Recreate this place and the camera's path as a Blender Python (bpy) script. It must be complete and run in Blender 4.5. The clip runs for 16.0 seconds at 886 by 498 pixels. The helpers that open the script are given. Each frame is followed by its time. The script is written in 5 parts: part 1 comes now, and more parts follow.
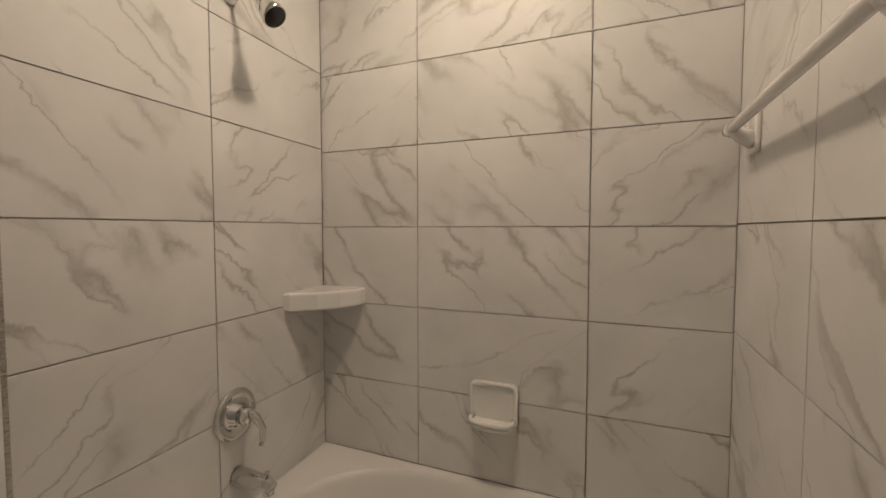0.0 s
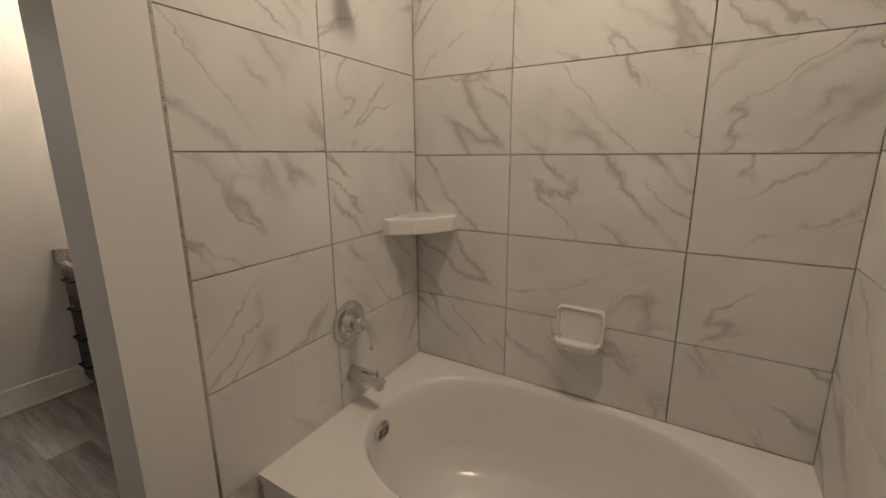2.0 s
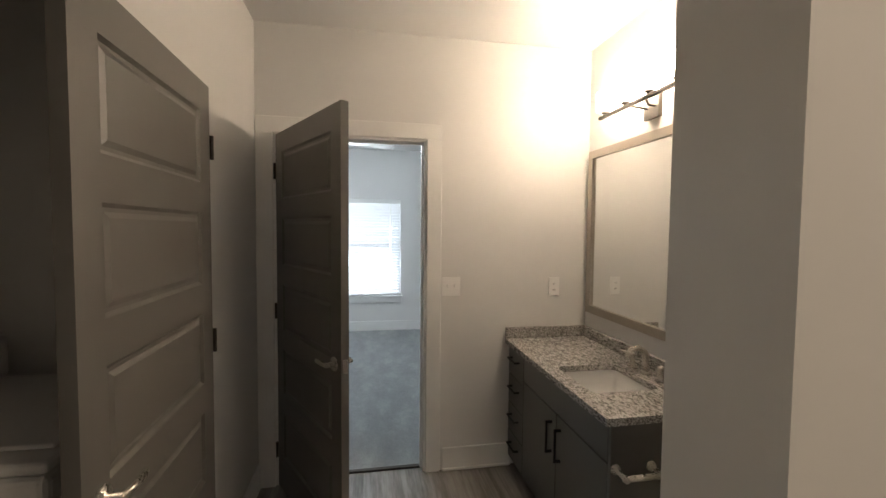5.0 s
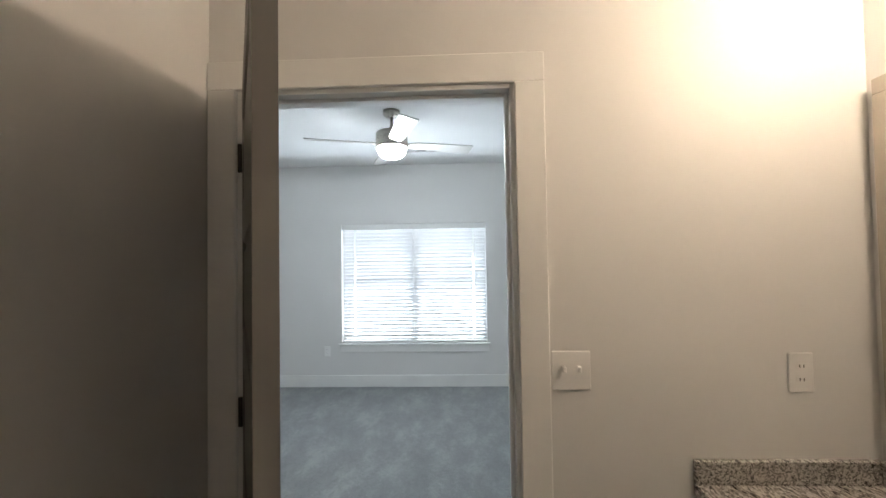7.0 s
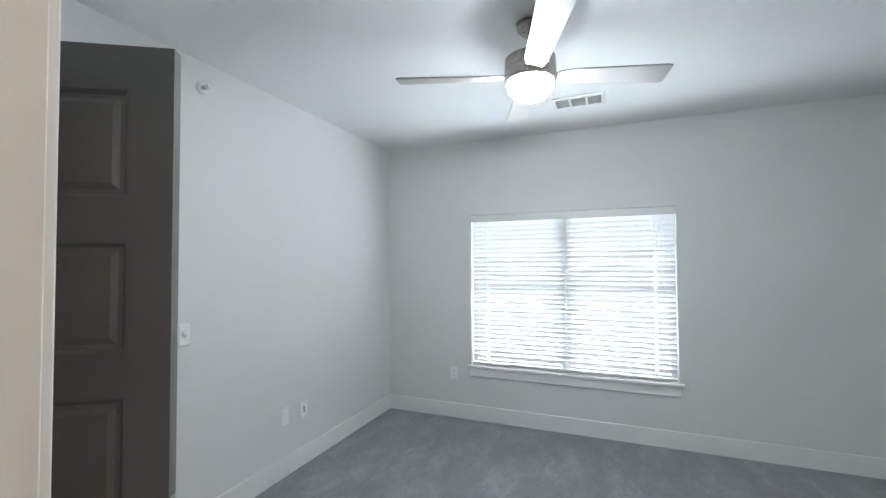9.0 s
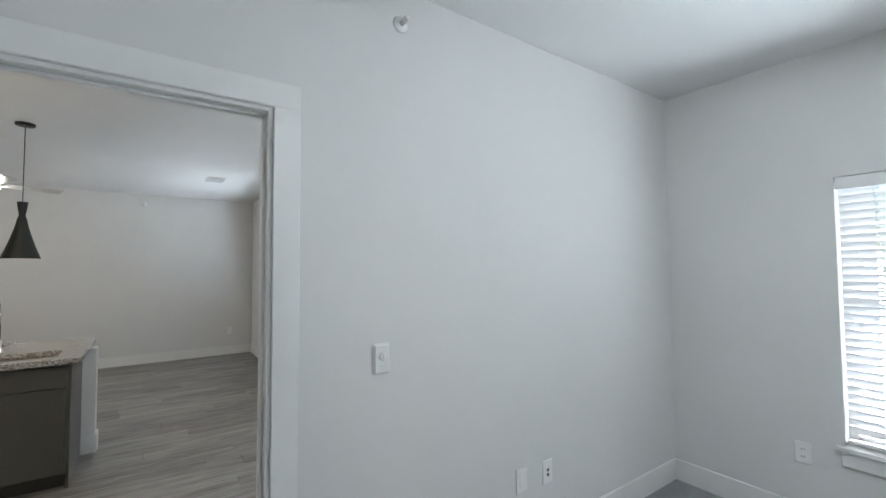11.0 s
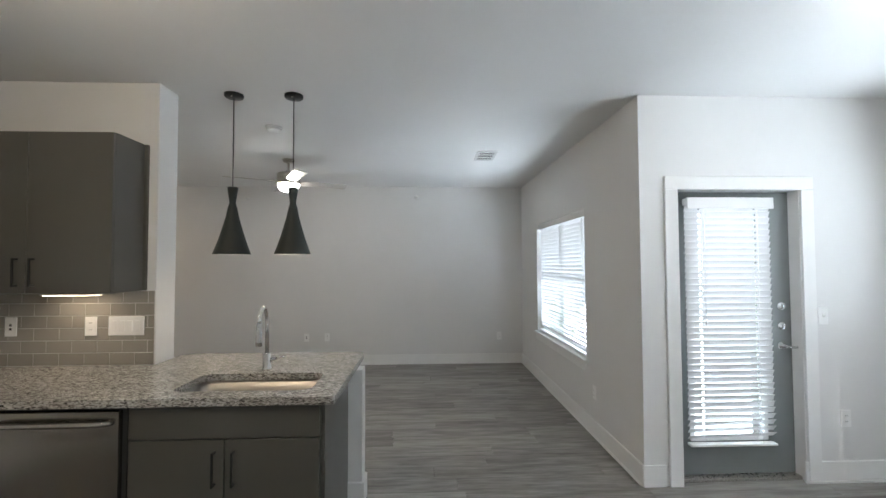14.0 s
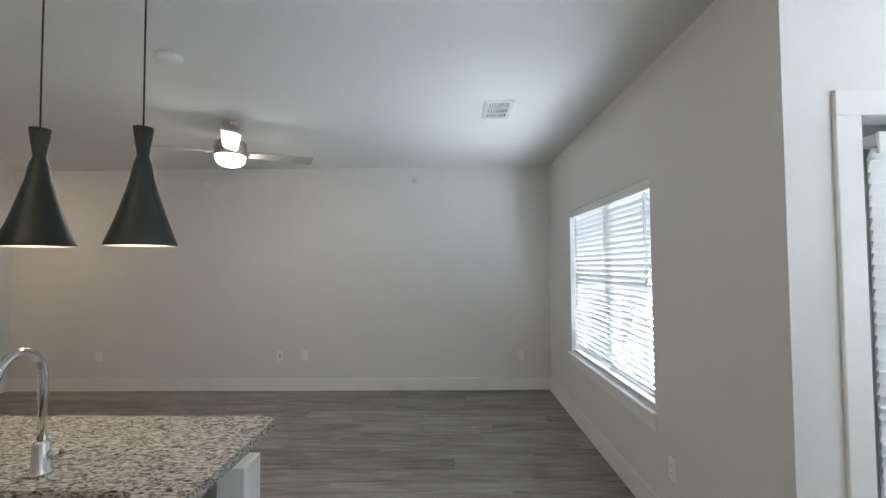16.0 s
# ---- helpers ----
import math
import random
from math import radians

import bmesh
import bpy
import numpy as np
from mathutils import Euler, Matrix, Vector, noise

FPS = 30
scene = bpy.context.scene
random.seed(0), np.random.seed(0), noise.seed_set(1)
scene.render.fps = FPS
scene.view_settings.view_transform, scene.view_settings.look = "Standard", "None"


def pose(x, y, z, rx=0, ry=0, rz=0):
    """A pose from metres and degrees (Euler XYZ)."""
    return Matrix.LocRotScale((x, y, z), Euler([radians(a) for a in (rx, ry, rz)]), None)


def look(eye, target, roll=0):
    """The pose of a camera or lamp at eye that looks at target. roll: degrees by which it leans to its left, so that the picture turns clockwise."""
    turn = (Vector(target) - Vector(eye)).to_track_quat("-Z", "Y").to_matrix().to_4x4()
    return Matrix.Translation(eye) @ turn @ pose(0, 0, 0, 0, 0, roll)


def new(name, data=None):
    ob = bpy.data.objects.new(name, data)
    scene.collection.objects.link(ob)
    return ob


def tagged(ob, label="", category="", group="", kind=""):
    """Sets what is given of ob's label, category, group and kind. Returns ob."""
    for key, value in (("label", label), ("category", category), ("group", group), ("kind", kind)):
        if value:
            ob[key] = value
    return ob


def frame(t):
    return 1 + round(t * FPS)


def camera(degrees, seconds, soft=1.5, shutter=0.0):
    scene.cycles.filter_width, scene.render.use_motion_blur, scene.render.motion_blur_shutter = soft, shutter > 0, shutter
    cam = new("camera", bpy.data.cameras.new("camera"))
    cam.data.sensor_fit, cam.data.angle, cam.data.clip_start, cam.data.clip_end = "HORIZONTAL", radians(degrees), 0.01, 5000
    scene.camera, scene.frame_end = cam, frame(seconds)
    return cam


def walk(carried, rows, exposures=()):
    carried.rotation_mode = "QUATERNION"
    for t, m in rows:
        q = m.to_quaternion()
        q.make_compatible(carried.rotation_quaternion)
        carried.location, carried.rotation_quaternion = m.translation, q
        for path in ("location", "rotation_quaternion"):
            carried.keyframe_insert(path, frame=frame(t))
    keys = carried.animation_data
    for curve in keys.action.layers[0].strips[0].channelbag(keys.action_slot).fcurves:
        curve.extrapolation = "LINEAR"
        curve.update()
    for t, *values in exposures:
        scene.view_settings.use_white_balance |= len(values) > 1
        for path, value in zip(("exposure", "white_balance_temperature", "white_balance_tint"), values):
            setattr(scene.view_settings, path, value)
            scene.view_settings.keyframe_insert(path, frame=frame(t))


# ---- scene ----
cam = camera(92.9, 16.0)
PATH = [
    (0, (-1.057, -3.297, 1.417), (0.783, -2.519, 1.321), 0.0),
    (0.5, (-1.059, -3.267, 1.366), (0.76, -2.464, 1.153), -0.1),
    (1, (-1.062, -3.241, 1.343), (0.718, -2.404, 0.986), -0.2),
    (1.5, (-1.105, -3.228, 1.382), (0.631, -2.335, 0.946), -0.3),
    (2, (-1.147, -3.244, 1.429), (0.503, -2.203, 0.989), -0.4),
    (2.5, (-1.178, -3.233, 1.468), (0.358, -2.027, 1.038), -0.3),
    (3, (-1.186, -3.188, 1.494), (0.146, -1.757, 1.076), -0.0),
    (3.5, (-1.218, -3.129, 1.503), (-0.181, -1.451, 1.173), 0.1),
    (4, (-1.221, -2.954, 1.505), (-0.473, -1.118, 1.246), 0.2),
    (4.5, (-1.243, -2.783, 1.529), (-0.696, -0.867, 1.351), 0.4),
    (5, (-1.199, -2.551, 1.518), (-0.843, -0.585, 1.424), 0.5),
    (5.2, (-1.172, -2.439, 1.519), (-0.89, -0.46, 1.457), 0.4),
    (7.3, (-1.018, -1.105, 1.504), (-1.167, 0.889, 1.56), -0.7),
    (7.5, (-1.035, -0.966, 1.512), (-1.242, 1.022, 1.567), -0.5),
    (8, (-1.084, -0.695, 1.525), (-1.433, 1.273, 1.58), -0.7),
    (8.2, (-1.1, -0.579, 1.523), (-1.518, 1.376, 1.577), -0.6),
    (10.3, (-1.474, 0.493, 1.479), (-2.844, 1.948, 1.559), -0.3),
    (10.5, (-1.569, 0.57, 1.466), (-3.023, 1.94, 1.549), -0.3),
    (11, (-1.809, 0.699, 1.484), (-3.445, 1.845, 1.569), -0.4),
    (11.5, (-2.035, 0.838, 1.492), (-3.847, 1.679, 1.574), -0.5),
    (12, (-2.295, 0.912, 1.502), (-4.225, 1.434, 1.576), -0.4),
    (12.5, (-2.613, 0.874, 1.499), (-4.592, 1.156, 1.584), -0.5),
    (13, (-2.962, 0.841, 1.506), (-4.958, 0.954, 1.577), -0.3),
    (13.5, (-3.272, 0.822, 1.497), (-5.269, 0.91, 1.563), -0.3),
    (14, (-3.602, 0.768, 1.508), (-5.599, 0.851, 1.576), -0.2),
    (14.5, (-3.899, 0.793, 1.51), (-5.896, 0.87, 1.579), -0.3),
    (15, (-4.231, 0.864, 1.497), (-6.228, 0.941, 1.567), -0.3),
    (15.5, (-4.597, 0.934, 1.499), (-6.595, 1.005, 1.569), -0.4),
    (16, (-4.919, 1.039, 1.495), (-6.918, 1.01, 1.567), -0.4),
]
walk(cam, [(t, look(eye, target, roll)) for t, eye, target, roll in PATH])

# ---- light ----
world = bpy.data.worlds.new("world")
scene.world = world
world.use_nodes = True
_wn = world.node_tree
_sky = _wn.nodes.new("ShaderNodeTexSky")
_sky.sky_type = "NISHITA"
_sky.sun_disc = False
_sky.sun_elevation = radians(37)
_sky.sun_rotation = radians(53)
_wn.links.new(_sky.outputs[0], _wn.nodes["Background"].inputs[0])
_wn.nodes["Background"].inputs[1].default_value = 0.12


def lamp(name, kind, m, energy, color, **more):
    data = bpy.data.lights.new(name, kind)
    data.energy, data.color = energy, color
    if kind == "SUN":
        data.angle = radians(0.5)
    if "size" in more:
        data.shape, data.size, data.size_y = "RECTANGLE", more["size"][0], more["size"][1]
    if "disk" in more:
        data.shape, data.size = "DISK", more["disk"]
    if "radius" in more:
        data.shadow_soft_size = more["radius"]
    ob = new(name, data)
    ob.matrix_world = m
    return ob


lamp("sun", "SUN", look((4, 7, 6), (2.93, 6.15, 4.99)), 5.0, (1, 0.95, 0.88))
DAY = (0.77, 0.88, 1.0)
WARM = (1.0, 0.79, 0.59)
lamp("sky_window_bedroom", "AREA", look((-1.57, 4.42, 0.85), (-1.57, 0.4, 2.6)), 112, DAY, size=(1.9, 1.6))
lamp("sky_window_living", "AREA", look((-8.27, 2.90, 0.95), (-8.27, -1.6, 2.5)), 118, DAY, size=(1.85, 1.6))
lamp("sky_window_nook", "AREA", look((-5.0, 4.40, 1.25), (-5.0, 0, 1.2)), 185, DAY, size=(1.9, 1.6))
lamp("sky_balcony_door", "AREA", look((-6.72, 2.85, 1.1), (0, 2.85, 1.1)), 24, DAY, size=(0.75, 1.9))

# ---- materials ----


def material(name):
    m = bpy.data.materials.new(name)
    m.use_nodes = True
    nt = m.node_tree
    return m, nt, nt.nodes["Principled BSDF"]


def node(nt, kind, ins=None, **props):
    n = nt.nodes.new(kind)
    for k, v in props.items():
        setattr(n, k, v)
    for k, v in (ins or {}).items():
        if isinstance(v, bpy.types.NodeSocket):
            nt.links.new(v, n.inputs[k])
        else:
            n.inputs[k].default_value = v
    return n


def ramp(nt, fac, stops):
    n = nt.nodes.new("ShaderNodeValToRGB")
    nt.links.new(fac, n.inputs[0])
    e = n.color_ramp.elements
    while len(e) < len(stops):
        e.new(0.5)
    for k, (p, c) in enumerate(stops):
        e[k].position, e[k].color = p, (*c, 1)
    return n.outputs[0]


def bump(nt, bsdf, height, strength, distance=0.002):
    b = node(nt, "ShaderNodeBump", {"Height": height, "Strength": strength, "Distance": distance})
    nt.links.new(b.outputs[0], bsdf.inputs["Normal"])


def coords(nt, scale=(1, 1, 1)):
    t = nt.nodes.new("ShaderNodeTexCoord")
    mp = node(nt, "ShaderNodeMapping", {"Vector": t.outputs["Object"], "Scale": scale})
    return mp.outputs[0]


def plain(name, color, rough=0.5, metal=0.0, vary=0.06, scale=6.0, grain=180.0, strength=0.05, coat=0.0):
    """Paint, metal or ceramic with faint mottling at two scales."""
    m, nt, b = material(name)
    v = coords(nt)
    n1 = node(nt, "ShaderNodeTexNoise", {"Vector": v, "Scale": scale, "Detail": 4.0})
    n2 = node(nt, "ShaderNodeTexNoise", {"Vector": v, "Scale": grain, "Detail": 2.0})
    lo = tuple(c * (1 - vary) for c in color)
    hi = tuple(min(1, c * (1 + vary)) for c in color)
    nt.links.new(ramp(nt, n1.outputs[0], [(0.3, lo), (0.7, hi)]), b.inputs["Base Color"])
    r = node(nt, "ShaderNodeMapRange", {0: n1.outputs[0], 3: max(0.02, rough - 0.05), 4: rough + 0.06})
    nt.links.new(r.outputs[0], b.inputs["Roughness"])
    b.inputs["Metallic"].default_value = metal
    b.inputs["Coat Weight"].default_value = coat
    if strength:
        bump(nt, b, n2.outputs[0], strength)
    return m


def brushed(name, color, rough, stretch):
    m, nt, b = material(name)
    n = node(nt, "ShaderNodeTexNoise", {"Vector": coords(nt, stretch), "Scale": 60.0, "Detail": 3.0})
    nt.links.new(ramp(nt, n.outputs[0], [(0.3, tuple(c * 0.88 for c in color)), (0.7, color)]), b.inputs["Base Color"])
    r = node(nt, "ShaderNodeMapRange", {0: n.outputs[0], 3: rough - 0.06, 4: rough + 0.08})
    nt.links.new(r.outputs[0], b.inputs["Roughness"])
    b.inputs["Metallic"].default_value = 1.0
    bump(nt, b, n.outputs[0], 0.04)
    return m


def glow(name, color, strength):
    m, nt, b = material(name)
    b.inputs["Base Color"].default_value = (0.8, 0.8, 0.8, 1)
    b.inputs["Emission Color"].default_value = (*color, 1)
    b.inputs["Emission Strength"].default_value = strength
    return m


def wall_paint(name, color):
    """Rolled wall paint: faint roller stipple and long soft unevenness."""
    m, nt, b = material(name)
    v = coords(nt)
    n1 = node(nt, "ShaderNodeTexNoise", {"Vector": v, "Scale": 1.7, "Detail": 5.0})
    n2 = node(nt, "ShaderNodeTexNoise", {"Vector": v, "Scale": 140.0, "Detail": 3.0})
    nt.links.new(ramp(nt, n1.outputs[0], [(0.3, tuple(c * 0.97 for c in color)), (0.7, color)]), b.inputs["Base Color"])
    b.inputs["Roughness"].default_value = 0.62
    b.inputs["Specular IOR Level"].default_value = 0.3
    bump(nt, b, n2.outputs[0], 0.10, 0.0015)
    return m


def marble_tile():
    """White porcelain tile with grey diagonal veins, a print of its own on each tile."""
    m, nt, b = material("marble_tile")
    t = nt.nodes.new("ShaderNodeTexCoord")
    info = nt.nodes.new("ShaderNodeObjectInfo")
    off = node(nt, "ShaderNodeVectorMath", {0: info.outputs["Random"], 1: (37.0, 61.0, 23.0)}, operation="MULTIPLY")
    v = node(nt, "ShaderNodeVectorMath", {0: t.outputs["Object"], 1: off.outputs[0]}, operation="ADD").outputs[0]
    flip = node(nt, "ShaderNodeMath", {0: info.outputs["Random"], 1: 0.38}, operation="LESS_THAN")
    turn = node(nt, "ShaderNodeMath", {0: flip.outputs[0], 1: -1.75, 2: 0.80}, operation="MULTIPLY_ADD")
    rot = node(nt, "ShaderNodeVectorRotate", {"Vector": v, "Angle": turn.outputs[0]}, rotation_type="Y_AXIS")
    warp = node(nt, "ShaderNodeTexNoise", {"Vector": v, "Scale": 5.0, "Detail": 6.0, "Roughness": 0.62})
    wv = node(nt, "ShaderNodeVectorMath", {0: warp.outputs["Color"], "Scale": 0.16}, operation="SCALE")
    vv = node(nt, "ShaderNodeVectorMath", {0: rot.outputs[0], 1: wv.outputs[0]}, operation="ADD").outputs[0]
    facs = []
    for sx, sz, wide, w0 in ((3.8, 0.70, 0.024, 0.0), (6.4, 1.2, 0.016, 7.3)):
        mp = node(nt, "ShaderNodeMapping", {"Vector": vv, "Location": (w0, w0, 0.0), "Scale": (sx, 1.0, sz)})
        n = node(nt, "ShaderNodeTexNoise", {"Vector": mp.outputs[0], "Scale": 1.0, "Detail": 2.2, "Roughness": 0.45})
        d = node(nt, "ShaderNodeMath", {0: n.outputs[0], 1: 0.5}, operation="SUBTRACT")
        a = node(nt, "ShaderNodeMath", {0: d.outputs[0]}, operation="ABSOLUTE")
        line = ramp(nt, a.outputs[0], [(0.0, (0.85, 0.85, 0.85)), (wide * 0.35, (0.5, 0.5, 0.5)), (wide, (0.07, 0.07, 0.07)), (wide * 1.9, (0, 0, 0))])
        mask = node(nt, "ShaderNodeTexNoise", {"Vector": node(nt, "ShaderNodeMapping", {"Vector": vv, "Location": (w0 * 2, 0.0, w0)}).outputs[0], "Scale": 3.4, "Detail": 2.0})
        mk = ramp(nt, mask.outputs[0], [(0.44, (0, 0, 0)), (0.60, (1, 1, 1))])
        facs.append(node(nt, "ShaderNodeMath", {0: line, 1: mk}, operation="MULTIPLY").outputs[0])
    fac = node(nt, "ShaderNodeMath", {0: facs[0], 1: facs[1]}, operation="MAXIMUM")
    soft = node(nt, "ShaderNodeTexNoise", {"Vector": v, "Scale": 4.0, "Detail": 6.0})
    base = ramp(nt, soft.outputs[0], [(0.3, (0.66, 0.655, 0.645)), (0.7, (0.76, 0.755, 0.745))])
    mix = node(nt, "ShaderNodeMix", {"Factor": fac.outputs[0]}, data_type="RGBA")
    nt.links.new(base, mix.inputs[6])
    mix.inputs[7].default_value = (0.40, 0.385, 0.36, 1)
    nt.links.new(mix.outputs[2], b.inputs["Base Color"])
    b.inputs["Roughness"].default_value = 0.42
    b.inputs["Specular IOR Level"].default_value = 0.35
    bump(nt, b, soft.outputs[0], 0.03)
    return m


def granite():
    """Speckled grey and cream granite with black flecks, flowing one way."""
    m, nt, b = material("granite")
    v = coords(nt, (1.15, 0.42, 1.15))
    w = node(nt, "ShaderNodeTexNoise", {"Vector": v, "Scale": 30.0, "Detail": 4.0})
    ws = node(nt, "ShaderNodeVectorMath", {0: w.outputs["Color"], "Scale": 0.02}, operation="SCALE")
    vv = node(nt, "ShaderNodeVectorMath", {0: v, 1: ws.outputs[0]}, operation="ADD").outputs[0]
    c1 = node(nt, "ShaderNodeTexVoronoi", {"Vector": vv, "Scale": 200.0, "Randomness": 1.0})
    sep = node(nt, "ShaderNodeSeparateColor", {0: c1.outputs["Color"]})
    n = node(nt, "ShaderNodeTexNoise", {"Vector": vv, "Scale": 84.0, "Detail": 6.0, "Roughness": 0.70})
    add = node(nt, "ShaderNodeMath", {0: sep.outputs[0], 1: 0.45, 2: 0.0}, operation="MULTIPLY_ADD")
    add2 = node(nt, "ShaderNodeMath", {0: n.outputs[0], 1: 1.1}, operation="MULTIPLY_ADD")
    nt.links.new(add.outputs[0], add2.inputs[2])
    col = ramp(nt, add2.outputs[0], [(0.50, (0.035, 0.033, 0.031)), (0.60, (0.15, 0.141, 0.131)), (0.72, (0.27, 0.256, 0.238)), (0.84, (0.42, 0.403, 0.38)), (0.98, (0.56, 0.545, 0.52))])
    nt.links.new(col, b.inputs["Base Color"])
    b.inputs["Roughness"].default_value = 0.16
    b.inputs["Specular IOR Level"].default_value = 0.5
    return m


def plank():
    """Grey-brown vinyl oak plank, each plank its own tone and grain."""
    m, nt, b = material("plank")
    t = nt.nodes.new("ShaderNodeTexCoord")
    info = nt.nodes.new("ShaderNodeObjectInfo")
    off = node(nt, "ShaderNodeVectorMath", {0: info.outputs["Random"], 1: (53.0, 91.0, 0.0)}, operation="MULTIPLY")
    v = node(nt, "ShaderNodeVectorMath", {0: t.outputs["Object"], 1: off.outputs[0]}, operation="ADD").outputs[0]
    big = node(nt, "ShaderNodeTexNoise", {"Vector": node(nt, "ShaderNodeMapping", {"Vector": v, "Scale": (9.0, 1.1, 1.0)}).outputs[0], "Scale": 1.5, "Detail": 6.0, "Roughness": 0.65})
    fine = node(nt, "ShaderNodeTexNoise", {"Vector": node(nt, "ShaderNodeMapping", {"Vector": v, "Scale": (110.0, 3.0, 1.0)}).outputs[0], "Scale": 1.0, "Detail": 3.0})
    tone = node(nt, "ShaderNodeMath", {0: info.outputs["Random"], 1: 0.22, 2: -0.11}, operation="MULTIPLY_ADD")
    a = node(nt, "ShaderNodeMath", {0: big.outputs[0], 1: tone.outputs[0]}, operation="ADD")
    a2 = node(nt, "ShaderNodeMath", {0: fine.outputs[0], 1: 0.36}, operation="MULTIPLY_ADD")
    nt.links.new(a.outputs[0], a2.inputs[2])
    mid = node(nt, "ShaderNodeTexNoise", {"Vector": node(nt, "ShaderNodeMapping", {"Vector": v, "Location": (3.0, 7.0, 0.0), "Scale": (38.0, 4.2, 1.0)}).outputs[0], "Scale": 1.0, "Detail": 3.0, "Roughness": 0.6})
    a3 = node(nt, "ShaderNodeMath", {0: mid.outputs[0], 1: 0.5, 2: -0.25}, operation="MULTIPLY_ADD")
    a4 = node(nt, "ShaderNodeMath", {0: a2.outputs[0], 1: a3.outputs[0]}, operation="ADD")
    col = ramp(nt, a4.outputs[0], [(0.40, (0.105, 0.097, 0.088)), (0.58, (0.180, 0.169, 0.155)), (0.76, (0.275, 0.260, 0.241)), (0.94, (0.365, 0.348, 0.325))])
    nt.links.new(col, b.inputs["Base Color"])
    r = node(nt, "ShaderNodeMapRange", {0: fine.outputs[0], 3: 0.30, 4: 0.46})
    nt.links.new(r.outputs[0], b.inputs["Roughness"])
    bump(nt, b, fine.outputs[0], 0.12, 0.001)
    return m


def carpet():
    m, nt, b = material("carpet")
    v = coords(nt)
    n1 = node(nt, "ShaderNodeTexNoise", {"Vector": v, "Scale": 260.0, "Detail": 4.0, "Roughness": 0.75})
    n2 = node(nt, "ShaderNodeTexNoise", {"Vector": node(nt, "ShaderNodeMapping", {"Vector": v, "Rotation": (0, 0, 0.6), "Scale": (1.6, 0.7, 1.0)}).outputs[0], "Scale": 3.2, "Detail": 6.0, "Roughness": 0.68})
    n3 = node(nt, "ShaderNodeTexNoise", {"Vector": v, "Scale": 45.0, "Detail": 3.0})
    s = node(nt, "ShaderNodeMath", {0: n1.outputs[0], 1: 0.5}, operation="MULTIPLY_ADD")
    half = node(nt, "ShaderNodeMath", {0: n2.outputs[0], 1: 0.70, 2: 0.15}, operation="MULTIPLY_ADD")
    nt.links.new(half.outputs[0], s.inputs[2])
    s2 = node(nt, "ShaderNodeMath", {0: n3.outputs[0], 1: 0.25}, operation="MULTIPLY_ADD")
    nt.links.new(s.outputs[0], s2.inputs[2])
    col = ramp(nt, s2.outputs[0], [(0.62, (0.170, 0.182, 0.188)), (0.88, (0.250, 0.264, 0.270)), (1.05, (0.335, 0.350, 0.353))])
    nt.links.new(col, b.inputs["Base Color"])
    b.inputs["Roughness"].default_value = 0.95
    b.inputs["Specular IOR Level"].default_value = 0.1
    b.inputs["Sheen Weight"].default_value = 0.25
    bump(nt, b, n1.outputs[0], 0.6, 0.006)
    return m


def slat_material():
    """White faux-wood slat that lets a little daylight through."""
    m, nt, b = material("blind_slat")
    n = node(nt, "ShaderNodeTexNoise", {"Vector": coords(nt, (3, 40, 40)), "Scale": 3.0})
    nt.links.new(ramp(nt, n.outputs[0], [(0.3, (0.80, 0.80, 0.80)), (0.7, (0.86, 0.86, 0.86))]), b.inputs["Base Color"])
    b.inputs["Roughness"].default_value = 0.45
    tr = node(nt, "ShaderNodeBsdfTranslucent", {"Color": (0.85, 0.87, 0.9, 1)})
    mix = node(nt, "ShaderNodeMixShader", {0: 0.07, 1: b.outputs[0], 2: tr.outputs[0]})
    nt.links.new(mix.outputs[0], nt.nodes["Material Output"].inputs[0])
    return m


def glass_material():
    m, nt, b = material("glass")
    b.inputs["Base Color"].default_value = (0.96, 0.98, 0.98, 1)
    b.inputs["Roughness"].default_value = 0.0
    b.inputs["Transmission Weight"].default_value = 1.0
    b.inputs["IOR"].default_value = 1.02
    return m


WALL = wall_paint("wall_paint", (0.76, 0.757, 0.745))
CEIL = wall_paint("ceiling_paint", (0.80, 0.80, 0.79))
TRIM = plain("trim_paint", (0.83, 0.83, 0.815), 0.34, vary=0.02, strength=0.02)
DOOR = plain("door_paint", (0.145, 0.138, 0.127), 0.42, vary=0.05, scale=2.5, strength=0.04)
STEELDOOR = plain("steel_door_paint", (0.20, 0.215, 0.215), 0.38, vary=0.04, strength=0.03)
CAB = plain("cabinet_paint", (0.086, 0.083, 0.073), 0.30, vary=0.05, scale=2.0, strength=0.04)
# Darker copy of the cabinet paint, puts shade into the gaps between fronts.
CABIN = plain("cabinet_recess_shade", (0.07, 0.068, 0.062), 0.5)
TILE = marble_tile()
GROUT = plain("grout", (0.55, 0.53, 0.49), 0.9, vary=0.12, grain=400, strength=0.2)
GRANITE = granite()
PLANK = plank()
SUBFLOOR = plain("plank_joint", (0.045, 0.042, 0.038), 0.8)
CARPET = carpet()
SLAT = slat_material()
GLASS = glass_material()
CHROME = plain("chrome", (0.66, 0.66, 0.66), 0.06, 1.0, vary=0.02, strength=0.0)
NICKEL = brushed("brushed_nickel", (0.56, 0.53, 0.48), 0.27, (1, 1, 14))
STAINLESS = brushed("stainless_steel", (0.42, 0.40, 0.37), 0.19, (1, 1, 30))
SINKSTEEL = brushed("sink_steel", (0.42, 0.39, 0.35), 0.30, (1, 20, 1))
BRONZE = plain("dark_bronze", (0.060, 0.052, 0.044), 0.42, 0.7, vary=0.1)
